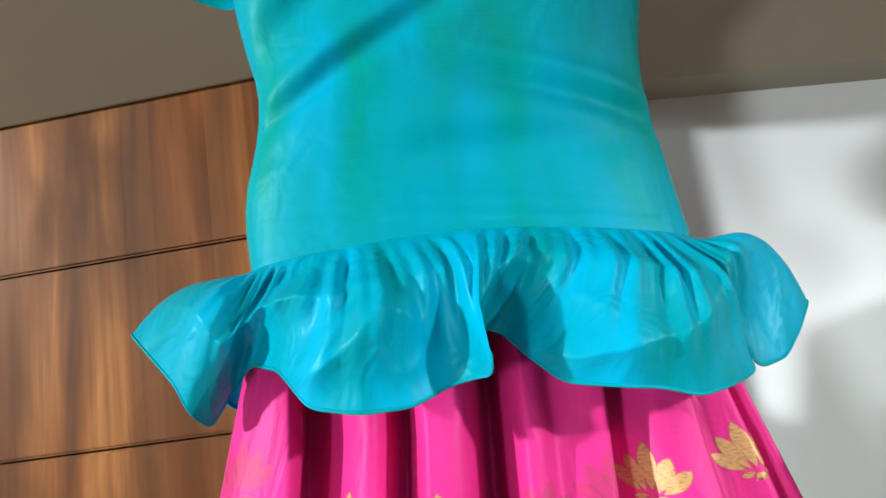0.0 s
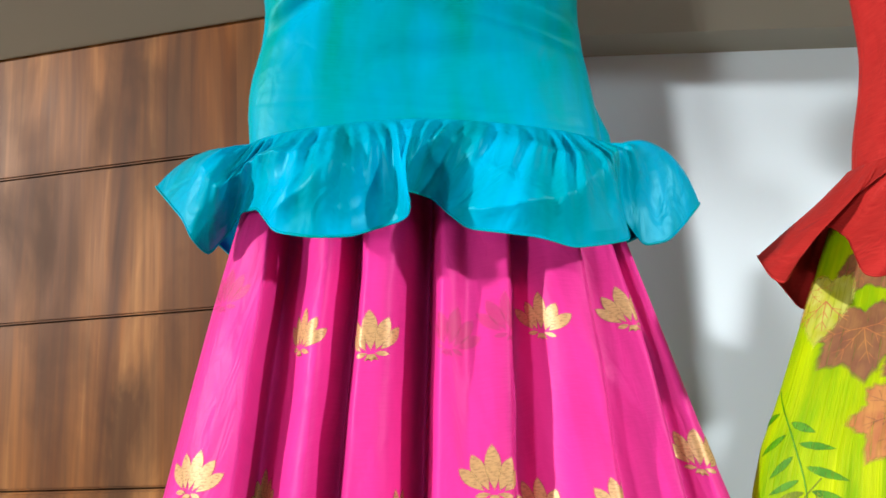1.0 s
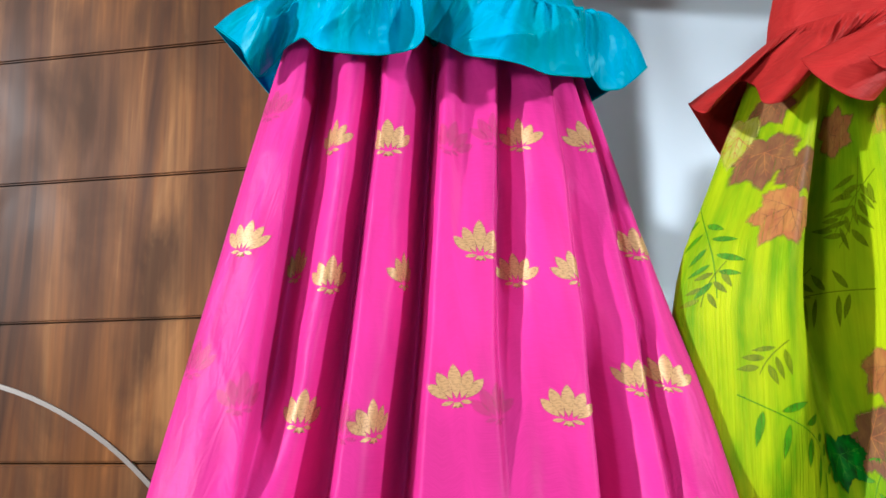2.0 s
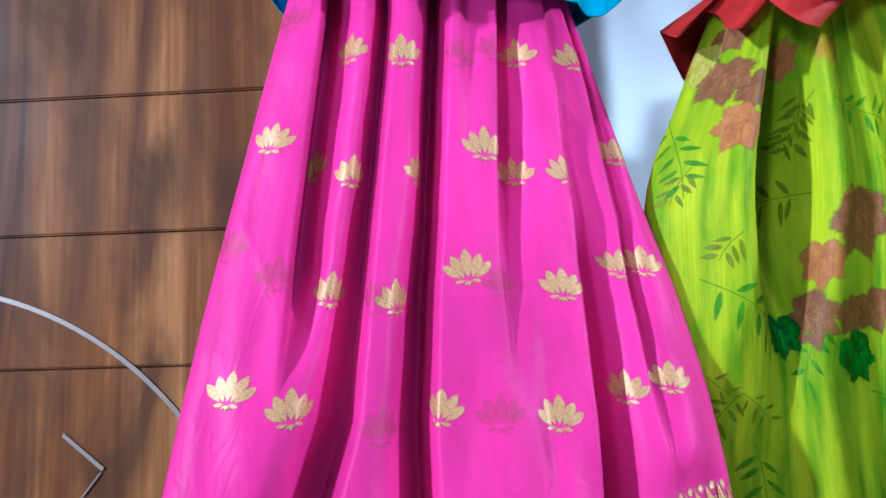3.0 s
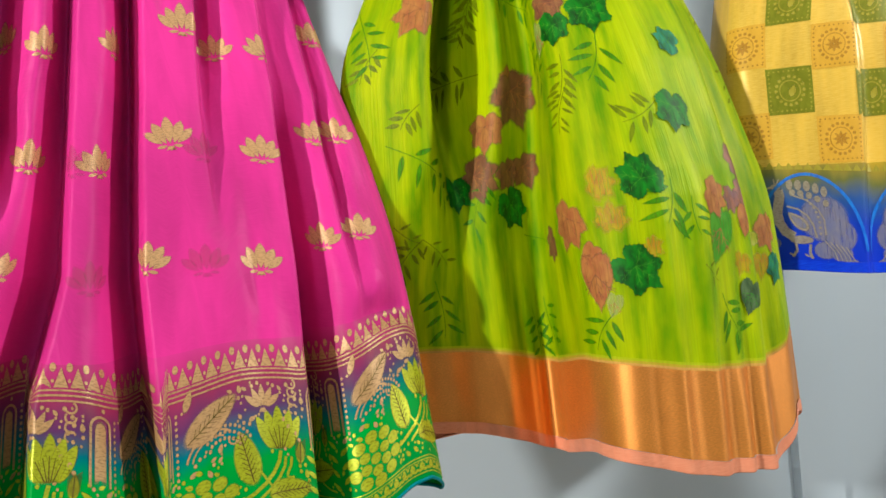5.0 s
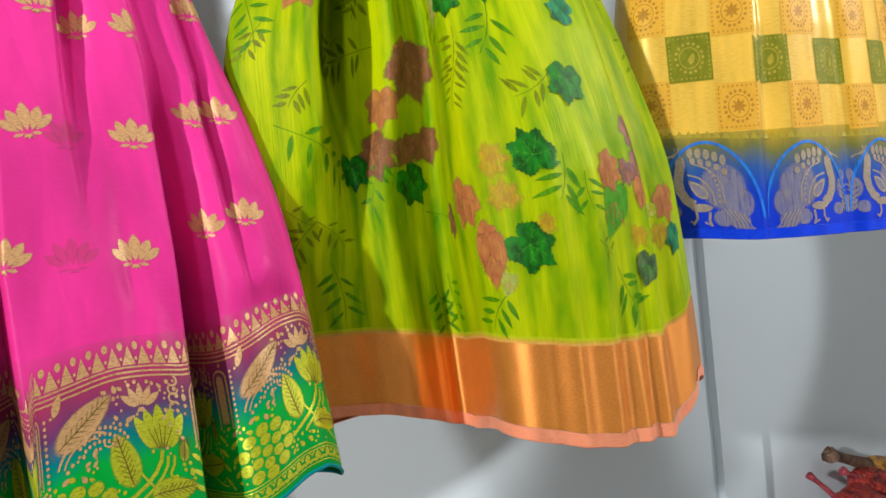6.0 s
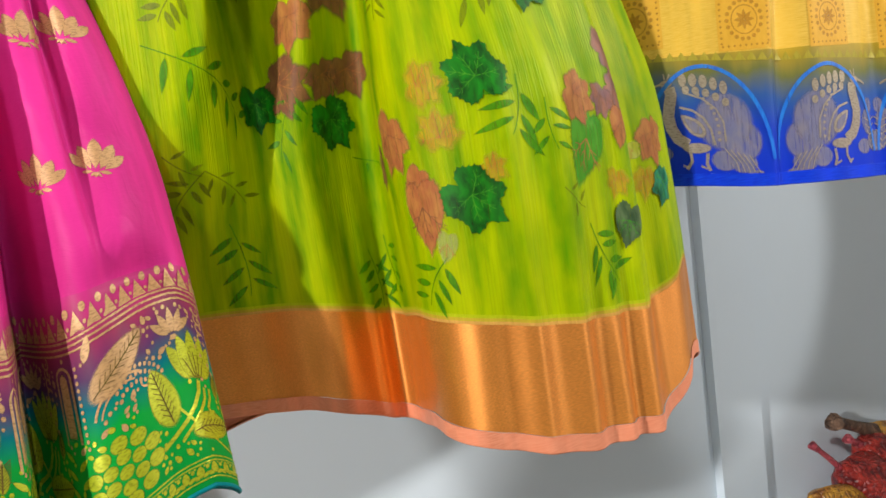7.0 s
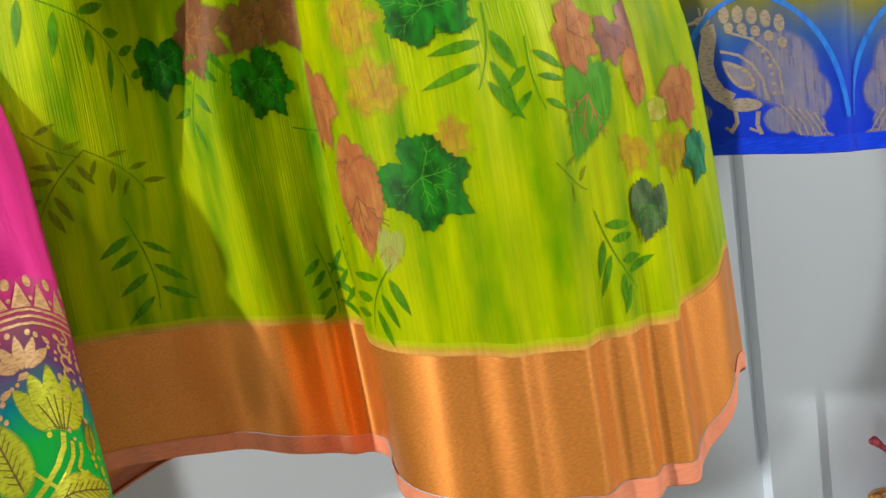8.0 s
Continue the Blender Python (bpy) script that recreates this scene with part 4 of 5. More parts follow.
LIME = [
    (1.86, ((0.262, 0.33), (0.280, 0.372), (0.290, 0.382), (0.298, 0.372), (0.310, 0.39), (0.330, 0.392), (0.345, 0.388), (0.350, 0.402), (0.372, 0.412), (0.40, 0.425), (0.47, 0.43), (0.50, 0.415), (0.56, 0.39), (0.59, 0.34), (0.50, 0.29), (0.33, 0.28))),
    (1.60, ((0.145, 0.32), (0.180, 0.375), (0.225, 0.395), (0.292, 0.262), (0.318, 0.392), (0.348, 0.390), (0.376, 0.396), (0.350, 0.462), (0.372, 0.512), (0.42, 0.535), (0.50, 0.535), (0.53, 0.505), (0.57, 0.50), (0.610, 0.45), (0.50, 0.30), (0.27, 0.25))),
    (1.41, ((0.125, 0.33), (0.172, 0.378), (0.225, 0.386), (0.268, 0.366), (0.297, 0.386), (0.340, 0.374), (0.376, 0.382), (0.332, 0.490), (0.358, 0.562), (0.43, 0.585), (0.52, 0.572), (0.552, 0.545), (0.60, 0.54), (0.655, 0.48), (0.52, 0.29), (0.26, 0.23))),
    (1.27, ((0.118, 0.34), (0.165, 0.365), (0.220, 0.364), (0.266, 0.368), (0.300, 0.390), (0.340, 0.378), (0.376, 0.386), (0.330, 0.512), (0.356, 0.568), (0.43, 0.585), (0.53, 0.570), (0.565, 0.552), (0.615, 0.545), (0.668, 0.48), (0.53, 0.29), (0.26, 0.23))),
    (1.05, ((0.115, 0.345), (0.160, 0.358), (0.220, 0.362), (0.268, 0.370), (0.304, 0.394), (0.344, 0.384), (0.378, 0.394), (0.334, 0.522), (0.358, 0.570), (0.44, 0.585), (0.53, 0.575), (0.58, 0.562), (0.63, 0.540), (0.678, 0.485), (0.53, 0.29), (0.26, 0.23))),
]


def lime_shape(s, v):
    z = 1.815 - 0.710 * v
    u, w = loft(LIME, s, z)
    on = np.clip((0.80 - s) / 0.05, 0, 1)
    w = w + on * (0.0035 * waves(u * 70, z * 8, 8) + 0.0012 * waves(u * 200, z * 30, 11))
    w = w + on * 0.004 * np.clip((u - 0.34) / 0.03, 0, 1) * np.sin(u * 95 + 1.2 * np.sin(u * 37)) * np.clip((1.42 - z) / 0.2, 0, 1)
    w = w + on * (0.008 * dent(u, 0.388, 0.014, 0.014) + 0.008 * dent(u, 0.440, 0.015, 0.016) + 0.006 * dent(u, 0.52, 0.012, 0.02)) * np.clip((1.47 - z) / 0.15, 0, 1)
    low = np.clip((1.5 - z) / 0.395, 0, 1) ** 1.2
    under = soft(u, (0.1, 1.165), (0.166, 1.159), (0.21, 1.152), (0.25, 1.146), (0.30, 1.134), (0.33, 1.122), (0.36, 1.105), (0.38, 1.095))
    hem = soft(u, (0.32, 1.138), (0.36, 1.125), (0.40, 1.112), (0.434, 1.102), (0.49, 1.094), (0.54, 1.084), (0.578, 1.082), (0.60, 1.092), (0.624, 1.108), (0.652, 1.14), (0.70, 1.165))
    hem = np.where(s < 0.55, under + (hem - under) * np.clip((w - 0.40) / 0.10, 0, 1), hem)
    z = z + low * on * (hem - 1.105)
    return u, w, z


def lime_set():
    skirt = thing("organza_skirt", "lime green crinkled organza skirt with printed leaves and copper border", "skirt")
    cloth = Cloth(lime_shape, 560, 240)
    cloth.half = 0.815
    cut = 202
    cloth.mesh("skirt_body", MAT_LIME, skirt, rows=(0, cut - 3))
    for k, tone in enumerate(MAT_EDGE):
        cloth.mesh("selvedge", tone, skirt, rows=(cut - 3 + k, cut - 2 + k))
    cloth.mesh("copper_border", MAT_COPPER, skirt, "shiny copper zari border", rows=(cut, cloth.nv - 5), lift=0.0003)
    cloth.mesh("piping", MAT_PEACH, skirt, "peach satin piping along the hem", rows=(cloth.nv - 5, cloth.nv), lift=0.0012)
    hem_roll(cloth, "hem", MAT_PEACH, skirt, 0.0016)
    lime_prints(cloth, skirt)


def lime_prints(cloth, skirt):
    def put(name, shapes, u, w, z, mat, turn=0.0, size=1.0, lift=0.0005, flip=False, label="", parent=None):
        c, r = cloth.find(u, z, w)
        return cloth.stamp(name, shapes, c, r, mat, parent or skirt, math.radians(turn), size, lift, label, flip, name == "printed_sprig")
    for k, (u, w, z, turn, length, count, leaf, tone) in enumerate(SPRIGS):
        twig, leaflets = sprig(count, length, k, leaf)
        ink = (MAT_SPRIG, MAT_SPRIG_DARK)[tone]
        stem = put("printed_sprig", twig, u, w, z, ink, turn, 1.0, 0.0004, flip=k % 2 == 1)
        for leaflet in leaflets:
            put("leaflet", [leaflet], u, w, z, ink, turn, 1.0, 0.0005, flip=k % 2 == 1, parent=stem)
    outlines = {"ivy": (IVY, 0.030, 0.07, (0, 48, -48, 105, -105)), "heart": (HEART, 0.030, 0.09, (0, 40, -40, 80, -80)),
                "maple": (MAPLE, 0.046, 0.05, (0, 46, -46, 92, -92)), "round": (ROUND, 0.030, 0.05, (0, 40, -40))}
    rust = (MAT_MAPLE, MAT_MAPLE_DARK, MAT_ORANGE, MAT_MAUVE, MAT_PALE, MAT_LEAF_PALE, MAT_YELLOW_LEAF)
    for k, (kind, u, w, z, turn, size, tone) in enumerate(LEAVES):
        lobes, reach, teeth, ways = outlines[kind]
        dark = kind in ("ivy", "heart")
        ink = (MAT_LEAF, MAT_LEAF_TEAL, MAT_LEAF_GREY)[tone] if dark else rust[tone]
        vein = MAT_LEAF_PALE if dark else MAT_MAPLE_DARK if tone in (0, 3) else MAT_MAPLE
        lift = (0.0013 if dark else 0.0005) + 0.0001 * (k % 5)
        leaf = put("printed_leaf", [lobed_leaf(reach, lobes, teeth, 96, k)], u, w, z, ink, turn, size, lift, label="dark green printed ivy leaf" if k == 0 else "")
        put("leaf_vein", leaf_veins(reach * 0.85, ways, 0.0007), u, w, z, vein, turn, size, lift + 0.0002, parent=leaf)


def red_shape(s, v):
    z = 2.215 - 0.385 * v
    ang = 2 * np.pi * s
    x, out = -np.cos(ang), np.sin(ang)
    left = soft(z, (2.215, 0.28), (2.18, 0.25), (1.96, 0.282), (1.90, 0.274), (1.84, 0.254))
    right = left * 0 + 0.57
    u = (left + right) / 2 + (right - left) / 2 * x
    w = 0.33 + np.where(out > 0, 0.09 * np.abs(out) ** 0.8, -0.06 * np.abs(out)) + 0.003 * waves(u * 60, z * 60, 21)
    return u, w, z


RED_FOLDS = ((0.166, 0.335, 1.772), (0.155, 0.375, 1.750), (0.158, 0.388, 1.742), (0.187, 0.362, 1.767), (0.213, 0.350, 1.791), (0.215, 0.372, 1.776),
             (0.198, 0.408, 1.743), (0.209, 0.415, 1.741), (0.234, 0.400, 1.758), (0.275, 0.362, 1.792), (0.242, 0.405, 1.780), (0.219, 0.432, 1.774),
             (0.217, 0.448, 1.755), (0.224, 0.458, 1.739), (0.235, 0.466, 1.726), (0.256, 0.462, 1.725), (0.303, 0.420, 1.757), (0.274, 0.450, 1.760),
             (0.249, 0.472, 1.759), (0.254, 0.486, 1.740), (0.289, 0.488, 1.762), (0.324, 0.478, 1.757), (0.339, 0.450, 1.775), (0.374, 0.455, 1.760),
             (0.610, 0.410, 1.768), (0.640, 0.350, 1.775))


def red_frill(s, v):
    def ring(a):
        x, out = -np.cos(a), np.sin(a)
        return 0.412 + 0.160 * x, 0.33 + np.where(out > 0, 0.095 * np.abs(out) ** 0.8, -0.06 * np.abs(out)), 1.834 + 0.0 * x
    u, w, z, share = frill_sheet(s, v, RED_FOLDS, ring, (0.305, 0.055, 1.732), 51, 300.0, 1.0, 0.006)
    return u, w, z


def red_blouse():
    top = thing("cotton_blouse", "red blouse with flared peplum frill", "blouse")
    Cloth(red_shape, 200, 80).mesh("bodice", MAT_RED, top)
    frill = Cloth(red_frill, 460, 50)
    frill.mesh("peplum_frill", MAT_RED, top, "flared red frill with loose folds")
    hem_roll(frill, "frill_hem", MAT_RED, top, 0.001)


# ---------------------------------------------------------------- yellow skirt
YELLOW = [
    (1.95, ((0.76, 0.44), (0.80, 0.50), (0.88, 0.53), (0.96, 0.54), (1.04, 0.53), (1.10, 0.49), (1.12, 0.44), (1.04, 0.36), (0.92, 0.34), (0.82, 0.36))),
    (1.60, ((0.655, 0.46), (0.69, 0.52), (0.76, 0.575), (0.85, 0.60), (0.97, 0.615), (1.09, 0.585), (1.17, 0.50), (1.08, 0.36), (0.92, 0.32), (0.74, 0.36))),
    (1.28, ((0.640, 0.47), (0.675, 0.53), (0.75, 0.58), (0.85, 0.61), (0.98, 0.63), (1.12, 0.60), (1.21, 0.50), (1.10, 0.34), (0.92, 0.29), (0.72, 0.35))),
]


def yellow_shape(s, v):
    z = 1.95 - 0.665 * v
    u, w = loft(YELLOW, s, z)
    on = np.clip((0.62 - s) / 0.05, 0, 1)
    f = 0.004 * waves(u * 55, z * 6, 12) + 0.0012 * waves(u * 170, z * 30, 13)
    f = f - 0.010 * dent(u, curve_at(z, (1.95, 0.80), (1.28, 0.76)), 0.010, 0.022) - 0.009 * dent(u, curve_at(z, (1.95, 0.9), (1.28, 0.90)), 0.024, 0.010)
    w = w + f * on
    z = z + on * v ** 3 * (soft(u, (0.6, 0.025), (0.66, 0.021), (0.73, 0.007), (0.82, 0.001), (0.94, -0.007), (1.2, -0.012)))
    return u, w, z


def yellow_set():
    skirt = thing("checked_skirt", "yellow checked silk skirt with blue zari border", "skirt")
    cloth = Cloth(yellow_shape, 420, 200)
    cloth.half = 0.6
    cut = 156
    body = cloth.mesh("skirt_body", MAT_YELLOW, skirt, rows=(0, cut))
    border = cloth.mesh("blue_border", MAT_BLUE, skirt, "blue border with silver woven fans", rows=(cut, cloth.nv - 4))
    cloth.mesh("hem", MAT_BLUE_HEM, skirt, "plain bright blue hem band", rows=(cloth.nv - 4, cloth.nv), lift=0.0008)
    hem_roll(cloth, "hem_edge", MAT_BLUE_HEM, skirt, 0.0014)
    checks(cloth, body, border)


def checks(cloth, body, border):
    side, top = 0.056, 0.142
    def square(w, h, n=6):
        pts = [(-w / 2 + w * k / n, -h / 2) for k in range(n)] + [(w / 2, -h / 2 + h * k / n) for k in range(n)]
        return pts + [(w / 2 - w * k / n, h / 2) for k in range(n)] + [(-w / 2, h / 2 - h * k / n) for k in range(n)]
    ring = [oval(0.017 * math.cos(6.2832 * k / 16), 0.019 * math.sin(6.2832 * k / 16), 0.0026, 0.0026, 7) for k in range(16)]
    ring += strip(arc_line(0, 0, 0.0125, 0, 6.2832, 20, 1.1), 0.0014)
    inner = [petal(0, -0.009, 0.018, 0.010, 0.35, 0.8, 12)]
    rim = []
    for k in range(9):
        t = -0.0235 + 0.00588 * k
        for x, y in ((t, -0.0265), (t, 0.0265), (-0.0245, t), (0.0245, t)):
            rim.append(oval(x, y, 0.0015, 0.0015, 4))
    mandala = [oval(0.018 * math.cos(6.2832 * k / 18), 0.020 * math.sin(6.2832 * k / 18), 0.0024, 0.0024, 7) for k in range(18)]
    mandala += strip(arc_line(0, 0, 0.0135, 0, 6.2832, 20, 1.1), 0.0012) + [petal(0, 0, 0.011, 0.0045, 6.2832 * k / 8, 0.8, 8) for k in range(8)]
    bottom = cloth.drop[-1]
    for row in range(6):
        for col in range(13):
            x = side * col
            y = top + 0.031 + 0.062 * row
            if (row + col) % 2:
                continue
            olive = row % 2 == 1
            c = int(np.interp(x + side / 2, cloth.arc[-1], np.arange(cloth.ns + 1)))
            r = int(np.interp(bottom[c] - y, cloth.drop[:, c], np.arange(cloth.nv + 1)))
            cloth.stamp("check", [square(side, 0.062)], c, r, MAT_OLIVE if olive else MAT_TAN, body)
            cloth.stamp("check_medallion", ring + inner + rim if olive else mandala + rim, c, r, MAT_STRAW if olive else MAT_OCHRE, body, 0, 1, 0.0009)
    # zigzag edge and fan medallions of the border
    for k in range(5):
        x = 0.094 + 0.148 * k
        c = int(np.interp(x, cloth.arc[-1], np.arange(cloth.ns + 1)))
        fan_medallion(cloth, border, c, k)
    zig = [[(-0.006 + 0.012 * k, 0.132), (0.006 + 0.012 * k, 0.132), (0.012 * k, 0.141)] for k in range(52)]
    cloth.stamp("zigzag_edge", zig, 0, cloth.nv, MAT_STRAW, border)


def fan_medallion(cloth, border, c, k):
    """A woven peacock under an arch, its tail a fan of scales, with leaves between it and the next; every other one looks back."""
    def at(x, y):
        return (x - 545) * 0.00040, 0.012 + (775 - y) * 0.000365
    def line(width, *places):
        return strip([at(*q) for q in places], width)
    def blob(x, y, rx, ry, n=14):
        return oval(*at(x, y), rx * 0.00040, ry * 0.000365, n)
    flip = k % 2 == 0
    arch = strip(arc_line(0, 0.014, 0.0700, 0.12, 3.02, 30, 1.60), 0.0042)
    dull = [blob(500, 622, 80, 92, 26), blob(455, 680, 56, 66, 20), blob(455, 745, 40, 30), blob(505, 735, 38, 34), blob(425, 775, 26, 14), blob(690, 640, 30, 44), blob(720, 700, 40, 36), blob(665, 715, 30, 26), blob(705, 590, 20, 26), blob(495, 590, 18, 34)]
    bright = [blob(495 + 26 * i, 524 - 12 * i + 1.6 * i * i, 12, 22, 12) for i in range(5)] + [blob(492 + 25 * i, 566 - 17 * i + 2.0 * i * i, 11, 14, 10) for i in range(5)]
    bright += [blob(516 + 0.9 * i * i - 1.5 * i, 676 - 22 * i + 0.7 * i * i, 5.5, 5.5, 8) for i in range(9)]
    bright += line(0.0024, (528, 690), (536, 645), (552, 612), (578, 590), (612, 580))
    bright += line(0.0020, (500, 680), (502, 625), (520, 585), (552, 556), (598, 538))
    bright.append(petal(*at(548, 668), 0.036, 0.0175, 0.80, 0.7, 18, 0.75))
    bright += line(0.0125, (596, 690), (622, 672), (638, 642), (644, 606), (638, 572), (632, 544), (636, 522)) + [blob(644, 512, 18, 13), blob(575, 700, 40, 17)]
    bright += line(0.0024, (656, 512), (676, 518), (690, 526)) + line(0.0016, (640, 500), (632, 484)) + line(0.0016, (646, 499), (648, 482))
    bright += line(0.0034, (548, 715), (552, 745), (545, 766)) + line(0.0034, (592, 712), (590, 738), (604, 762)) + line(0.0022, (552, 760), (568, 752)) + line(0.0022, (600, 756), (614, 750))
    for i in range(5):
        bright += line(0.0012, (505 - 16 * i, 700 + 5 * i), (478 - 15 * i, 738 + 6 * i), (470 - 14 * i, 770))
        bright += line(0.0014, (672 + 5 * i, 628 + 20 * i), (700, 640 + 21 * i), (728 - 3 * i, 626 + 20 * i))
    inner = [petal(*at(556, 660), 0.026, 0.0105, 0.80, 0.7, 14, 0.75)]
    for name, shapes, tone, lift in (("medallion_ground", dull, MAT_TAN_THREAD, 0.0004), ("woven_peacock", bright, MAT_SILVER, 0.0008), ("wing_drop", inner, MAT_TAN_THREAD, 0.0012)):
        cloth.stamp(name, shapes, c, cloth.nv, tone, border, 0, 1, lift, flip=flip)
    cloth.stamp("medallion_arch", arch, c, cloth.nv, MAT_SKY, border, 0, 1, 0.0012, weld=True)


# ---------------------------------------------------------------- dried pods by the wall
def pods():
    bunch = thing("dried_pod_bunch", "bunch of red and golden dried pods beside the white wall", "dried decoration")

    def pod(name, start, end, width, mat, ridges, seed, parent, label=""):
        """A ridged pod that swells between two places."""
        p0, p1 = Vector(start), Vector(end)
        axis = (p1 - p0).normalized()
        side = axis.cross(Vector((0.3, 0.2, 0.9))).normalized()
        up = axis.cross(side)
        rnd = random.Random(seed)
        ph = [rnd.uniform(0, 6.28) for _ in range(4)]
        n, rows = 28, 22
        verts, faces = [], []
        for i in range(rows + 1):
            t = i / rows
            r = width / 2 * (0.16 + math.sin(math.pi * min(1.0, t * 1.05)) ** 0.75) * (1 - 0.35 * t)
            for k in range(n):
                a = 6.2832 * k / n
                rr = r * (1 + 0.07 * math.sin(ridges * a + ph[0]) + 0.05 * math.sin(3 * a + ph[1] + 5 * t) + 0.04 * math.sin(9 * t + ph[2]))
                q = p0.lerp(p1, t) + (side * math.cos(a) + up * math.sin(a)) * rr
                verts.append(tuple(q))
        for i in range(rows):
            for k in range(n):
                m = (k + 1) % n
                faces.append((i * n + k, i * n + m, (i + 1) * n + m, (i + 1) * n + k))
        faces += [tuple(range(n))[::-1], tuple(range(rows * n, rows * n + n))]
        return link_mesh(name, verts, faces, mat, parent, label, smooth=True)

    def stalk(start, end, thick, mat, parent):
        p0, p1 = Vector(start), Vector(end)
        axis = (p1 - p0).normalized()
        side = axis.cross(Vector((0.3, 0.2, 0.9))).normalized()
        up = axis.cross(side)
        verts, faces, n, rows = [], [], 10, 10
        for i in range(rows + 1):
            t = i / rows
            r = thick * (0.8 + 0.55 * max(0, 1 - t * 5) + 0.5 * t ** 3)
            for k in range(n):
                a = 6.2832 * k / n
                q = p0.lerp(p1, t) + (side * math.cos(a) + up * math.sin(a)) * r * (1 + 0.12 * math.sin(3 * a + 6 * t)) + Vector((0, 0, 0.004 * math.sin(4 * t)))
                verts.append(tuple(q))
        for i in range(rows):
            for k in range(n):
                m = (k + 1) % n
                faces.append((i * n + k, i * n + m, (i + 1) * n + m, (i + 1) * n + k))
        faces += [tuple(range(n))[::-1], tuple(range(rows * n, rows * n + n))]
        return link_mesh("stalk", verts, faces, mat, parent, smooth=True)

    a = pod("red_pod", spot(1.66, 0.10, 0.475), spot(1.95, 0.14, 0.29), 0.15, MAT_POD_RED, 7, 1, bunch, "wrinkled dark red pod")
    stalk(spot(1.584, 0.08, 0.565), spot(1.70, 0.10, 0.45), 0.008, MAT_POD_STALK, a)
    b = pod("red_pod", spot(1.80, 0.07, 0.487), spot(2.12, 0.10, 0.30), 0.13, MAT_POD_RED, 6, 2, bunch)
    stalk(spot(1.755, 0.07, 0.520), spot(1.85, 0.08, 0.455), 0.010, MAT_POD_STALK, b)
    pod("golden_pod", spot(1.54, 0.09, 0.450), spot(1.72, 0.15, 0.39), 0.075, MAT_POD_GOLD, 5, 3, bunch, "glossy golden pod")
    c = pod("golden_pod", spot(1.875, 0.05, 0.490), spot(2.10, 0.08, 0.38), 0.10, MAT_POD_GOLD, 8, 4, bunch)
    stalk(spot(1.715, 0.06, 0.575), spot(1.90, 0.06, 0.49), 0.017, MAT_POD_BROWN, c)
    pod("golden_pod", spot(1.86, 0.09, 0.455), spot(1.97, 0.12, 0.40), 0.065, MAT_POD_GOLD, 5, 6, bunch)
    tagged(box("shelf", (1.35, -0.30, 0.20), (3.0, -0.03, 0.235), MAT_WHITE, frame_of=WALL_FRAME, bevel=0.004), "white shelf board under the dried pods", "shelf")


# ---------------------------------------------------------------- placing of the motifs: along the wall, height, turn, then size or length and tone
LOTUSES = (
    (-0.168, 1.728, -0.09, 0),
    (-0.121, 1.723, 0.07, 0),
    (-0.002, 1.731, -0.17, 0),
    (0.063, 1.734, 0.07, 0),
    (-0.224, 1.762, -0.00, 1),
    (-0.026, 1.731, -0.00, 1),
    (-0.242, 1.638, -0.14, 0),
    (-0.201, 1.618, 0.14, 0),
    (-0.169, 1.604, -0.00, 0),
    (-0.108, 1.607, 0.10, 0),
    (-0.045, 1.629, -0.07, 0),
    (-0.012, 1.607, -0.10, 0),
    (0.037, 1.607, 0.14, 0),
    (0.102, 1.632, -0.21, 0),
    (-0.281, 1.536, -0.00, 1),
    (-0.237, 1.508, -0.00, 1),
    (-0.191, 1.494, -0.03, 0),
    (-0.157, 1.485, -0.00, 1),
    (-0.135, 1.485, 0.10, 0),
    (-0.070, 1.511, 0.07, 0),
    (-0.037, 1.497, -0.00, 1),
    (0.019, 1.494, -0.14, 0),
    (0.086, 1.514, -0.28, 0),
    (0.112, 1.516, -0.24, 0),
    (-0.276, 1.411, -0.07, 0),
    (-0.226, 1.395, 0.10, 0),
    (-0.105, 1.391, -0.17, 0),
    (-0.052, 1.385, -0.00, 1),
    (0.001, 1.381, -0.07, 0),
    (0.072, 1.398, -0.14, 0),
    (0.114, 1.406, -0.21, 0),
    (-0.152, 1.377, -0.00, 1),
    (-0.066, 1.723, -0.35, 1),
)
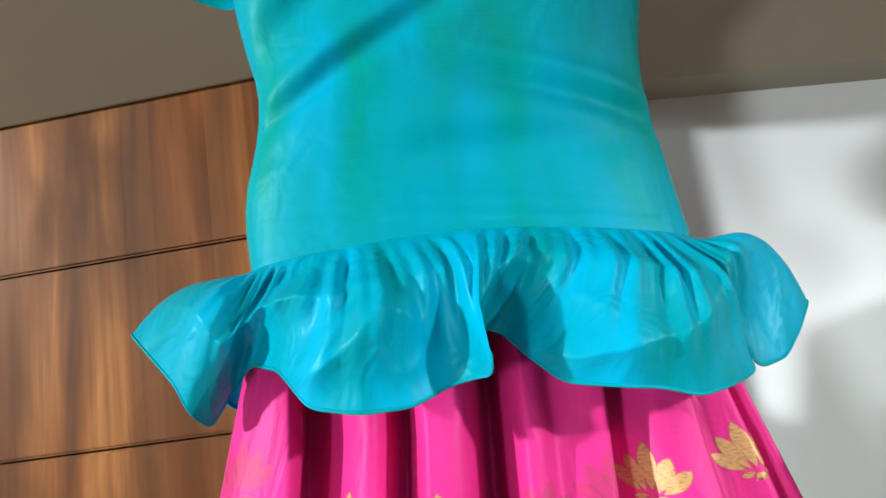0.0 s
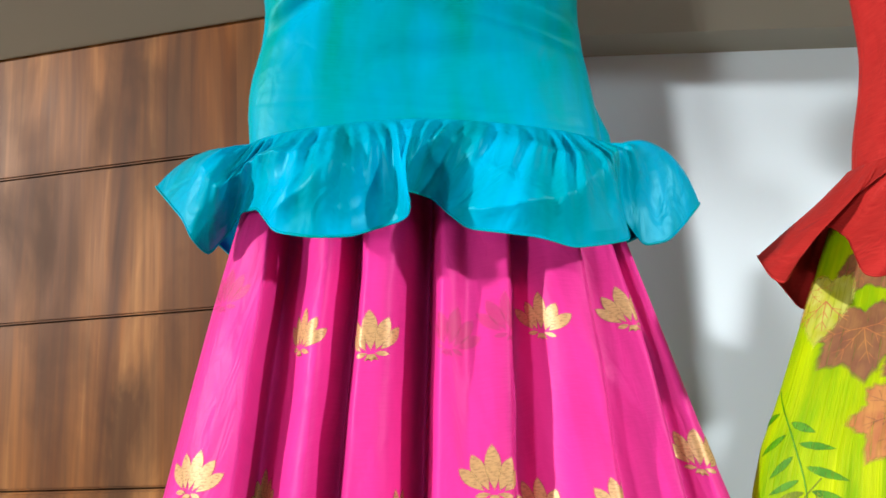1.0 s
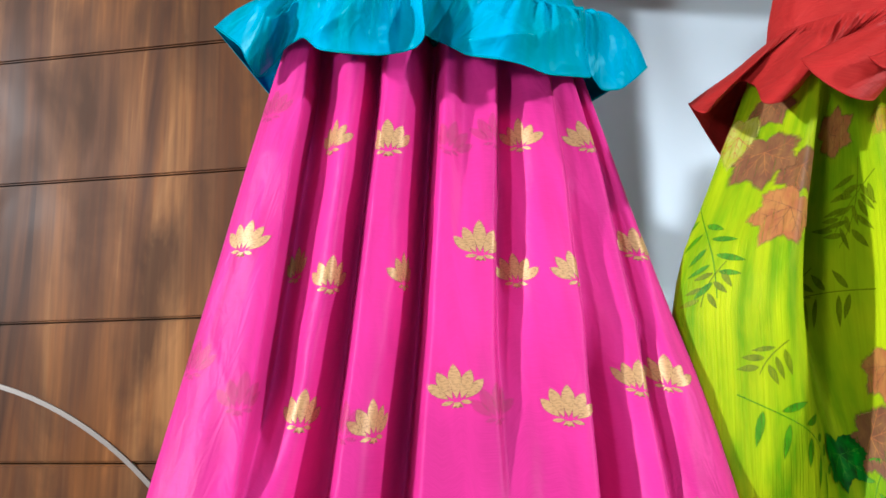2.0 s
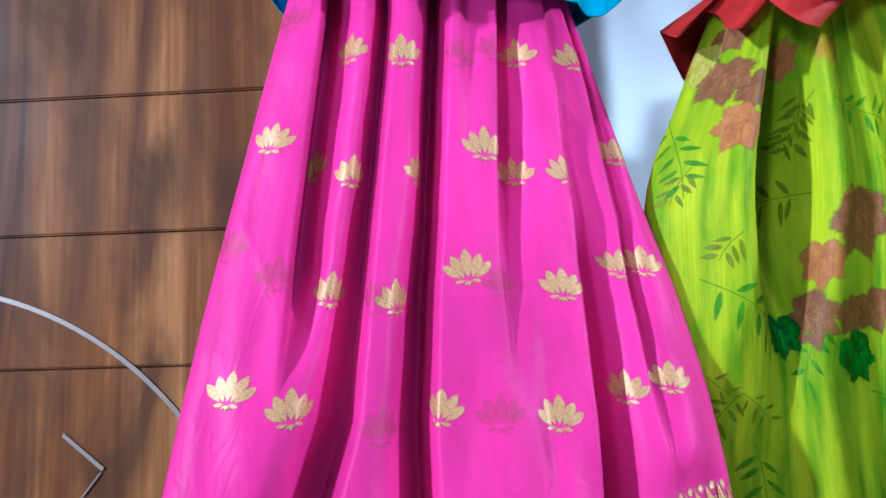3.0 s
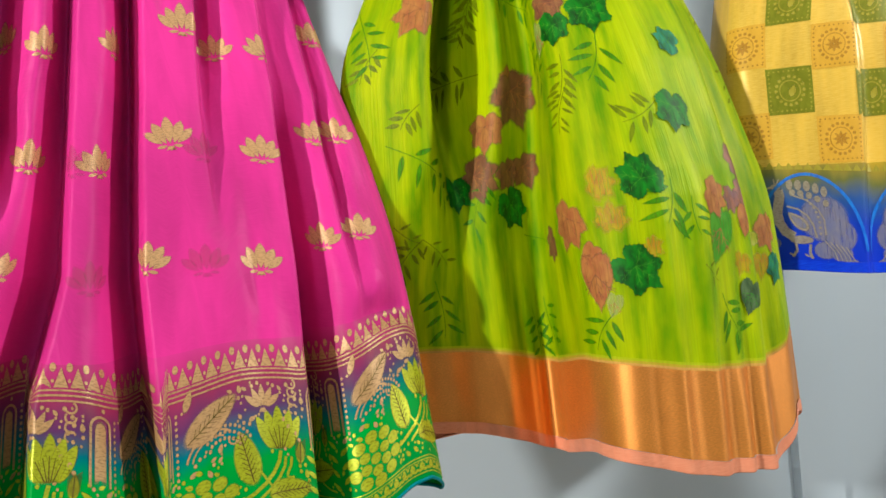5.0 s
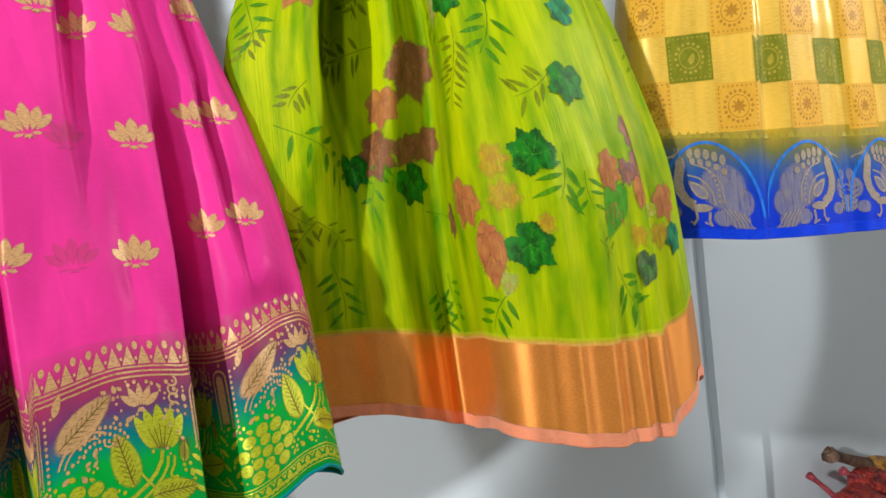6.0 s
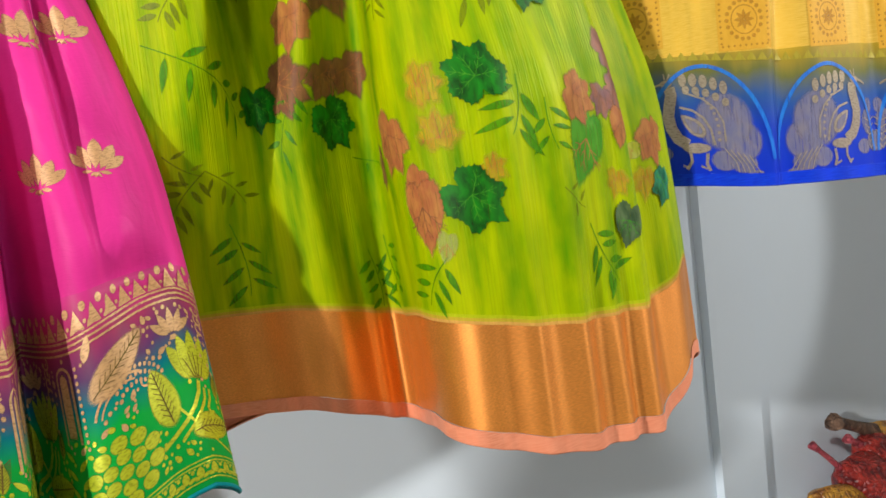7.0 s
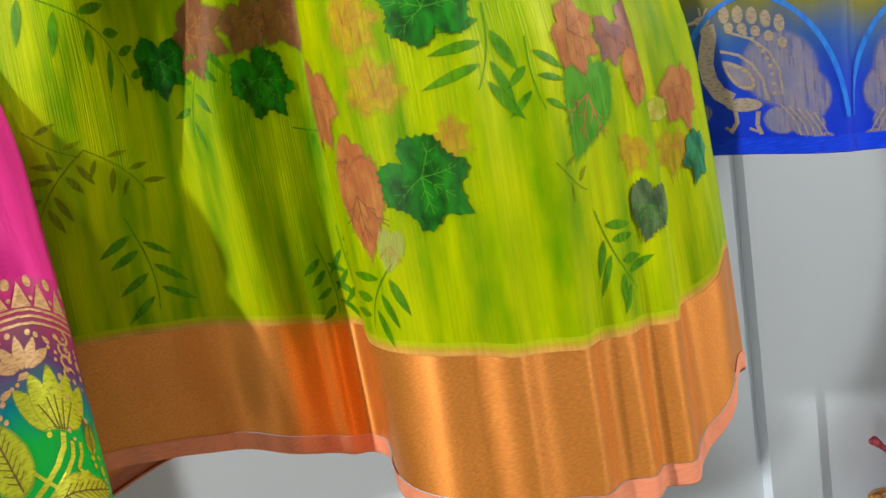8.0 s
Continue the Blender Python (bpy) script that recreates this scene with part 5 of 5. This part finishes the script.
SPRIGS = (
    (0.171, 0.374, 1.498, 47, 0.131, 10, 0.03, 0),
    (0.310, 0.369, 1.587, -76, 0.169, 13, 0.034, 1),
    (0.173, 0.332, 1.670, 16, 0.101, 9, 0.024, 0),
    (0.204, 0.381, 1.386, -29, 0.059, 8, 0.022, 1),
    (0.204, 0.381, 1.386, 41, 0.049, 6, 0.018, 1),
    (0.171, 0.376, 1.403, 65, 0.038, 3, 0.016, 1),
    (0.220, 0.371, 1.336, 3, 0.071, 7, 0.027, 0),
    (0.306, 0.389, 1.459, -21, 0.087, 7, 0.026, 0),
    (0.354, 0.373, 1.381, 63, 0.096, 2, 0.012, 0),
    (0.374, 0.376, 1.299, 25, 0.065, 7, 0.026, 0),
    (0.409, 0.577, 1.428, -23, 0.051, 6, 0.034, 0),
    (0.467, 0.582, 1.297, 38, 0.066, 8, 0.03, 0),
    (0.353, 0.377, 1.288, 4, 0.062, 7, 0.026, 0),
    (0.338, 0.551, 1.290, -27, 0.049, 6, 0.03, 0),
    (0.377, 0.515, 1.599, -25, 0.058, 6, 0.03, 0),
    (0.349, 0.493, 1.552, -11, 0.064, 9, 0.018, 1),
    (0.418, 0.556, 1.516, -69, 0.050, 7, 0.026, 1),
    (0.312, 0.383, 1.694, -34, 0.070, 10, 0.024, 1),
    (0.321, 0.398, 1.682, 61, 0.079, 8, 0.022, 0),
    (0.373, 0.394, 1.623, 46, 0.083, 6, 0.024, 0),
    (0.309, 0.367, 1.708, -21, 0.082, 9, 0.026, 1),
    (0.298, 0.289, 1.587, -74, 0.082, 8, 0.03, 1),
    (0.596, 0.491, 1.581, -11, 0.075, 6, 0.02, 1),
    (0.429, 0.585, 1.407, 13, 0.043, 5, 0.024, 0),
    (0.351, 0.482, 1.584, -20, 0.064, 9, 0.024, 1),
    (0.176, 0.366, 1.614, -16, 0.044, 6, 0.022, 1),
    (0.301, 0.291, 1.617, -73, 0.082, 7, 0.022, 1),
    (0.207, 0.398, 1.543, -34, 0.036, 6, 0.024, 1),
    (0.583, 0.463, 1.661, 5, 0.045, 5, 0.02, 1),
    (0.435, 0.591, 1.332, 64, 0.035, 3, 0.016, 1),
)
LEAVES = (
    ("ivy", 0.335, 0.377, 1.421, -148, 1.14, 0),
    ("ivy", 0.358, 0.567, 1.337, -129, 1.12, 0),
    ("ivy", 0.376, 0.567, 1.429, 20, 1.10, 0),
    ("ivy", 0.439, 0.561, 1.507, 165, 1.08, 0),
    ("ivy", 0.377, 0.503, 1.632, -180, 1.15, 0),
    ("ivy", 0.463, 0.538, 1.587, 68, 0.79, 1),
    ("ivy", 0.272, 0.349, 1.443, -180, 1.07, 0),
    ("ivy", 0.605, 0.545, 1.315, 151, 0.87, 1),
    ("ivy", 0.353, 0.473, 1.620, 170, 0.87, 0),
    ("heart", 0.522, 0.575, 1.290, 160, 0.90, 2),
    ("maple", 0.335, 0.393, 1.567, -100, 0.89, 0),
    ("maple", 0.305, 0.382, 1.519, -180, 0.86, 0),
    ("maple", 0.222, 0.396, 1.655, 149, 0.89, 0),
    ("maple", 0.219, 0.370, 1.712, -171, 0.91, 1),
    ("maple", 0.303, 0.341, 1.738, -69, 0.70, 0),
    ("maple", 0.238, 0.393, 1.694, -147, 0.83, 1),
    ("maple", 0.233, 0.363, 1.759, -147, 0.64, 1),
    ("maple", 0.321, 0.397, 1.738, -180, 0.54, 2),
    ("maple", 0.206, 0.333, 1.741, -180, 0.68, 2),
    ("maple", 0.332, 0.495, 1.395, 155, 0.95, 0),
    ("maple", 0.291, 0.367, 1.459, -116, 0.95, 1),
    ("maple", 0.330, 0.382, 1.464, -155, 0.70, 1),
    ("maple", 0.346, 0.551, 1.386, -0, 0.70, 2),
    ("maple", 0.342, 0.532, 1.431, -90, 0.66, 2),
    ("maple", 0.464, 0.580, 1.409, -117, 0.71, 0),
    ("maple", 0.523, 0.571, 1.410, -113, 0.60, 3),
    ("maple", 0.505, 0.572, 1.404, 141, 0.55, 3),
    ("maple", 0.599, 0.544, 1.365, -180, 0.82, 0),
    ("maple", 0.512, 0.573, 1.330, 158, 0.55, 2),
    ("maple", 0.579, 0.547, 1.323, 167, 0.64, 2),
    ("maple", 0.522, 0.564, 1.444, -75, 0.72, 3),
    ("maple", 0.356, 0.464, 1.667, 139, 0.82, 0),
    ("maple", 0.360, 0.376, 1.469, -157, 0.79, 1),
    ("maple", 0.353, 0.462, 1.649, 167, 0.68, 1),
    ("maple", 0.344, 0.386, 1.563, -157, 1.23, 1),
    ("maple", 0.359, 0.427, 1.370, 125, 0.69, 1),
    ("maple", 0.374, 0.575, 1.358, -120, 0.42, 2),
    ("round", 0.333, 0.532, 1.332, -180, 1.45, 0),
    ("round", 0.525, 0.574, 1.379, 165, 0.90, 0),
    ("round", 0.339, 0.552, 1.301, 162, 0.62, 4),
    ("round", 0.474, 0.581, 1.369, 154, 1.61, 5),
    ("round", 0.332, 0.527, 1.354, 142, 0.84, 0),
    ("round", 0.352, 0.445, 1.617, 161, 1.05, 4),
    ("round", 0.567, 0.546, 1.351, 95, 0.58, 6),
    ("round", 0.207, 0.349, 1.732, -180, 1.22, 6),
)


room()
wood_wall()
wood_inlay()
pink_set()
teal_blouse()
lime_set()
red_blouse()
yellow_set()
pods()
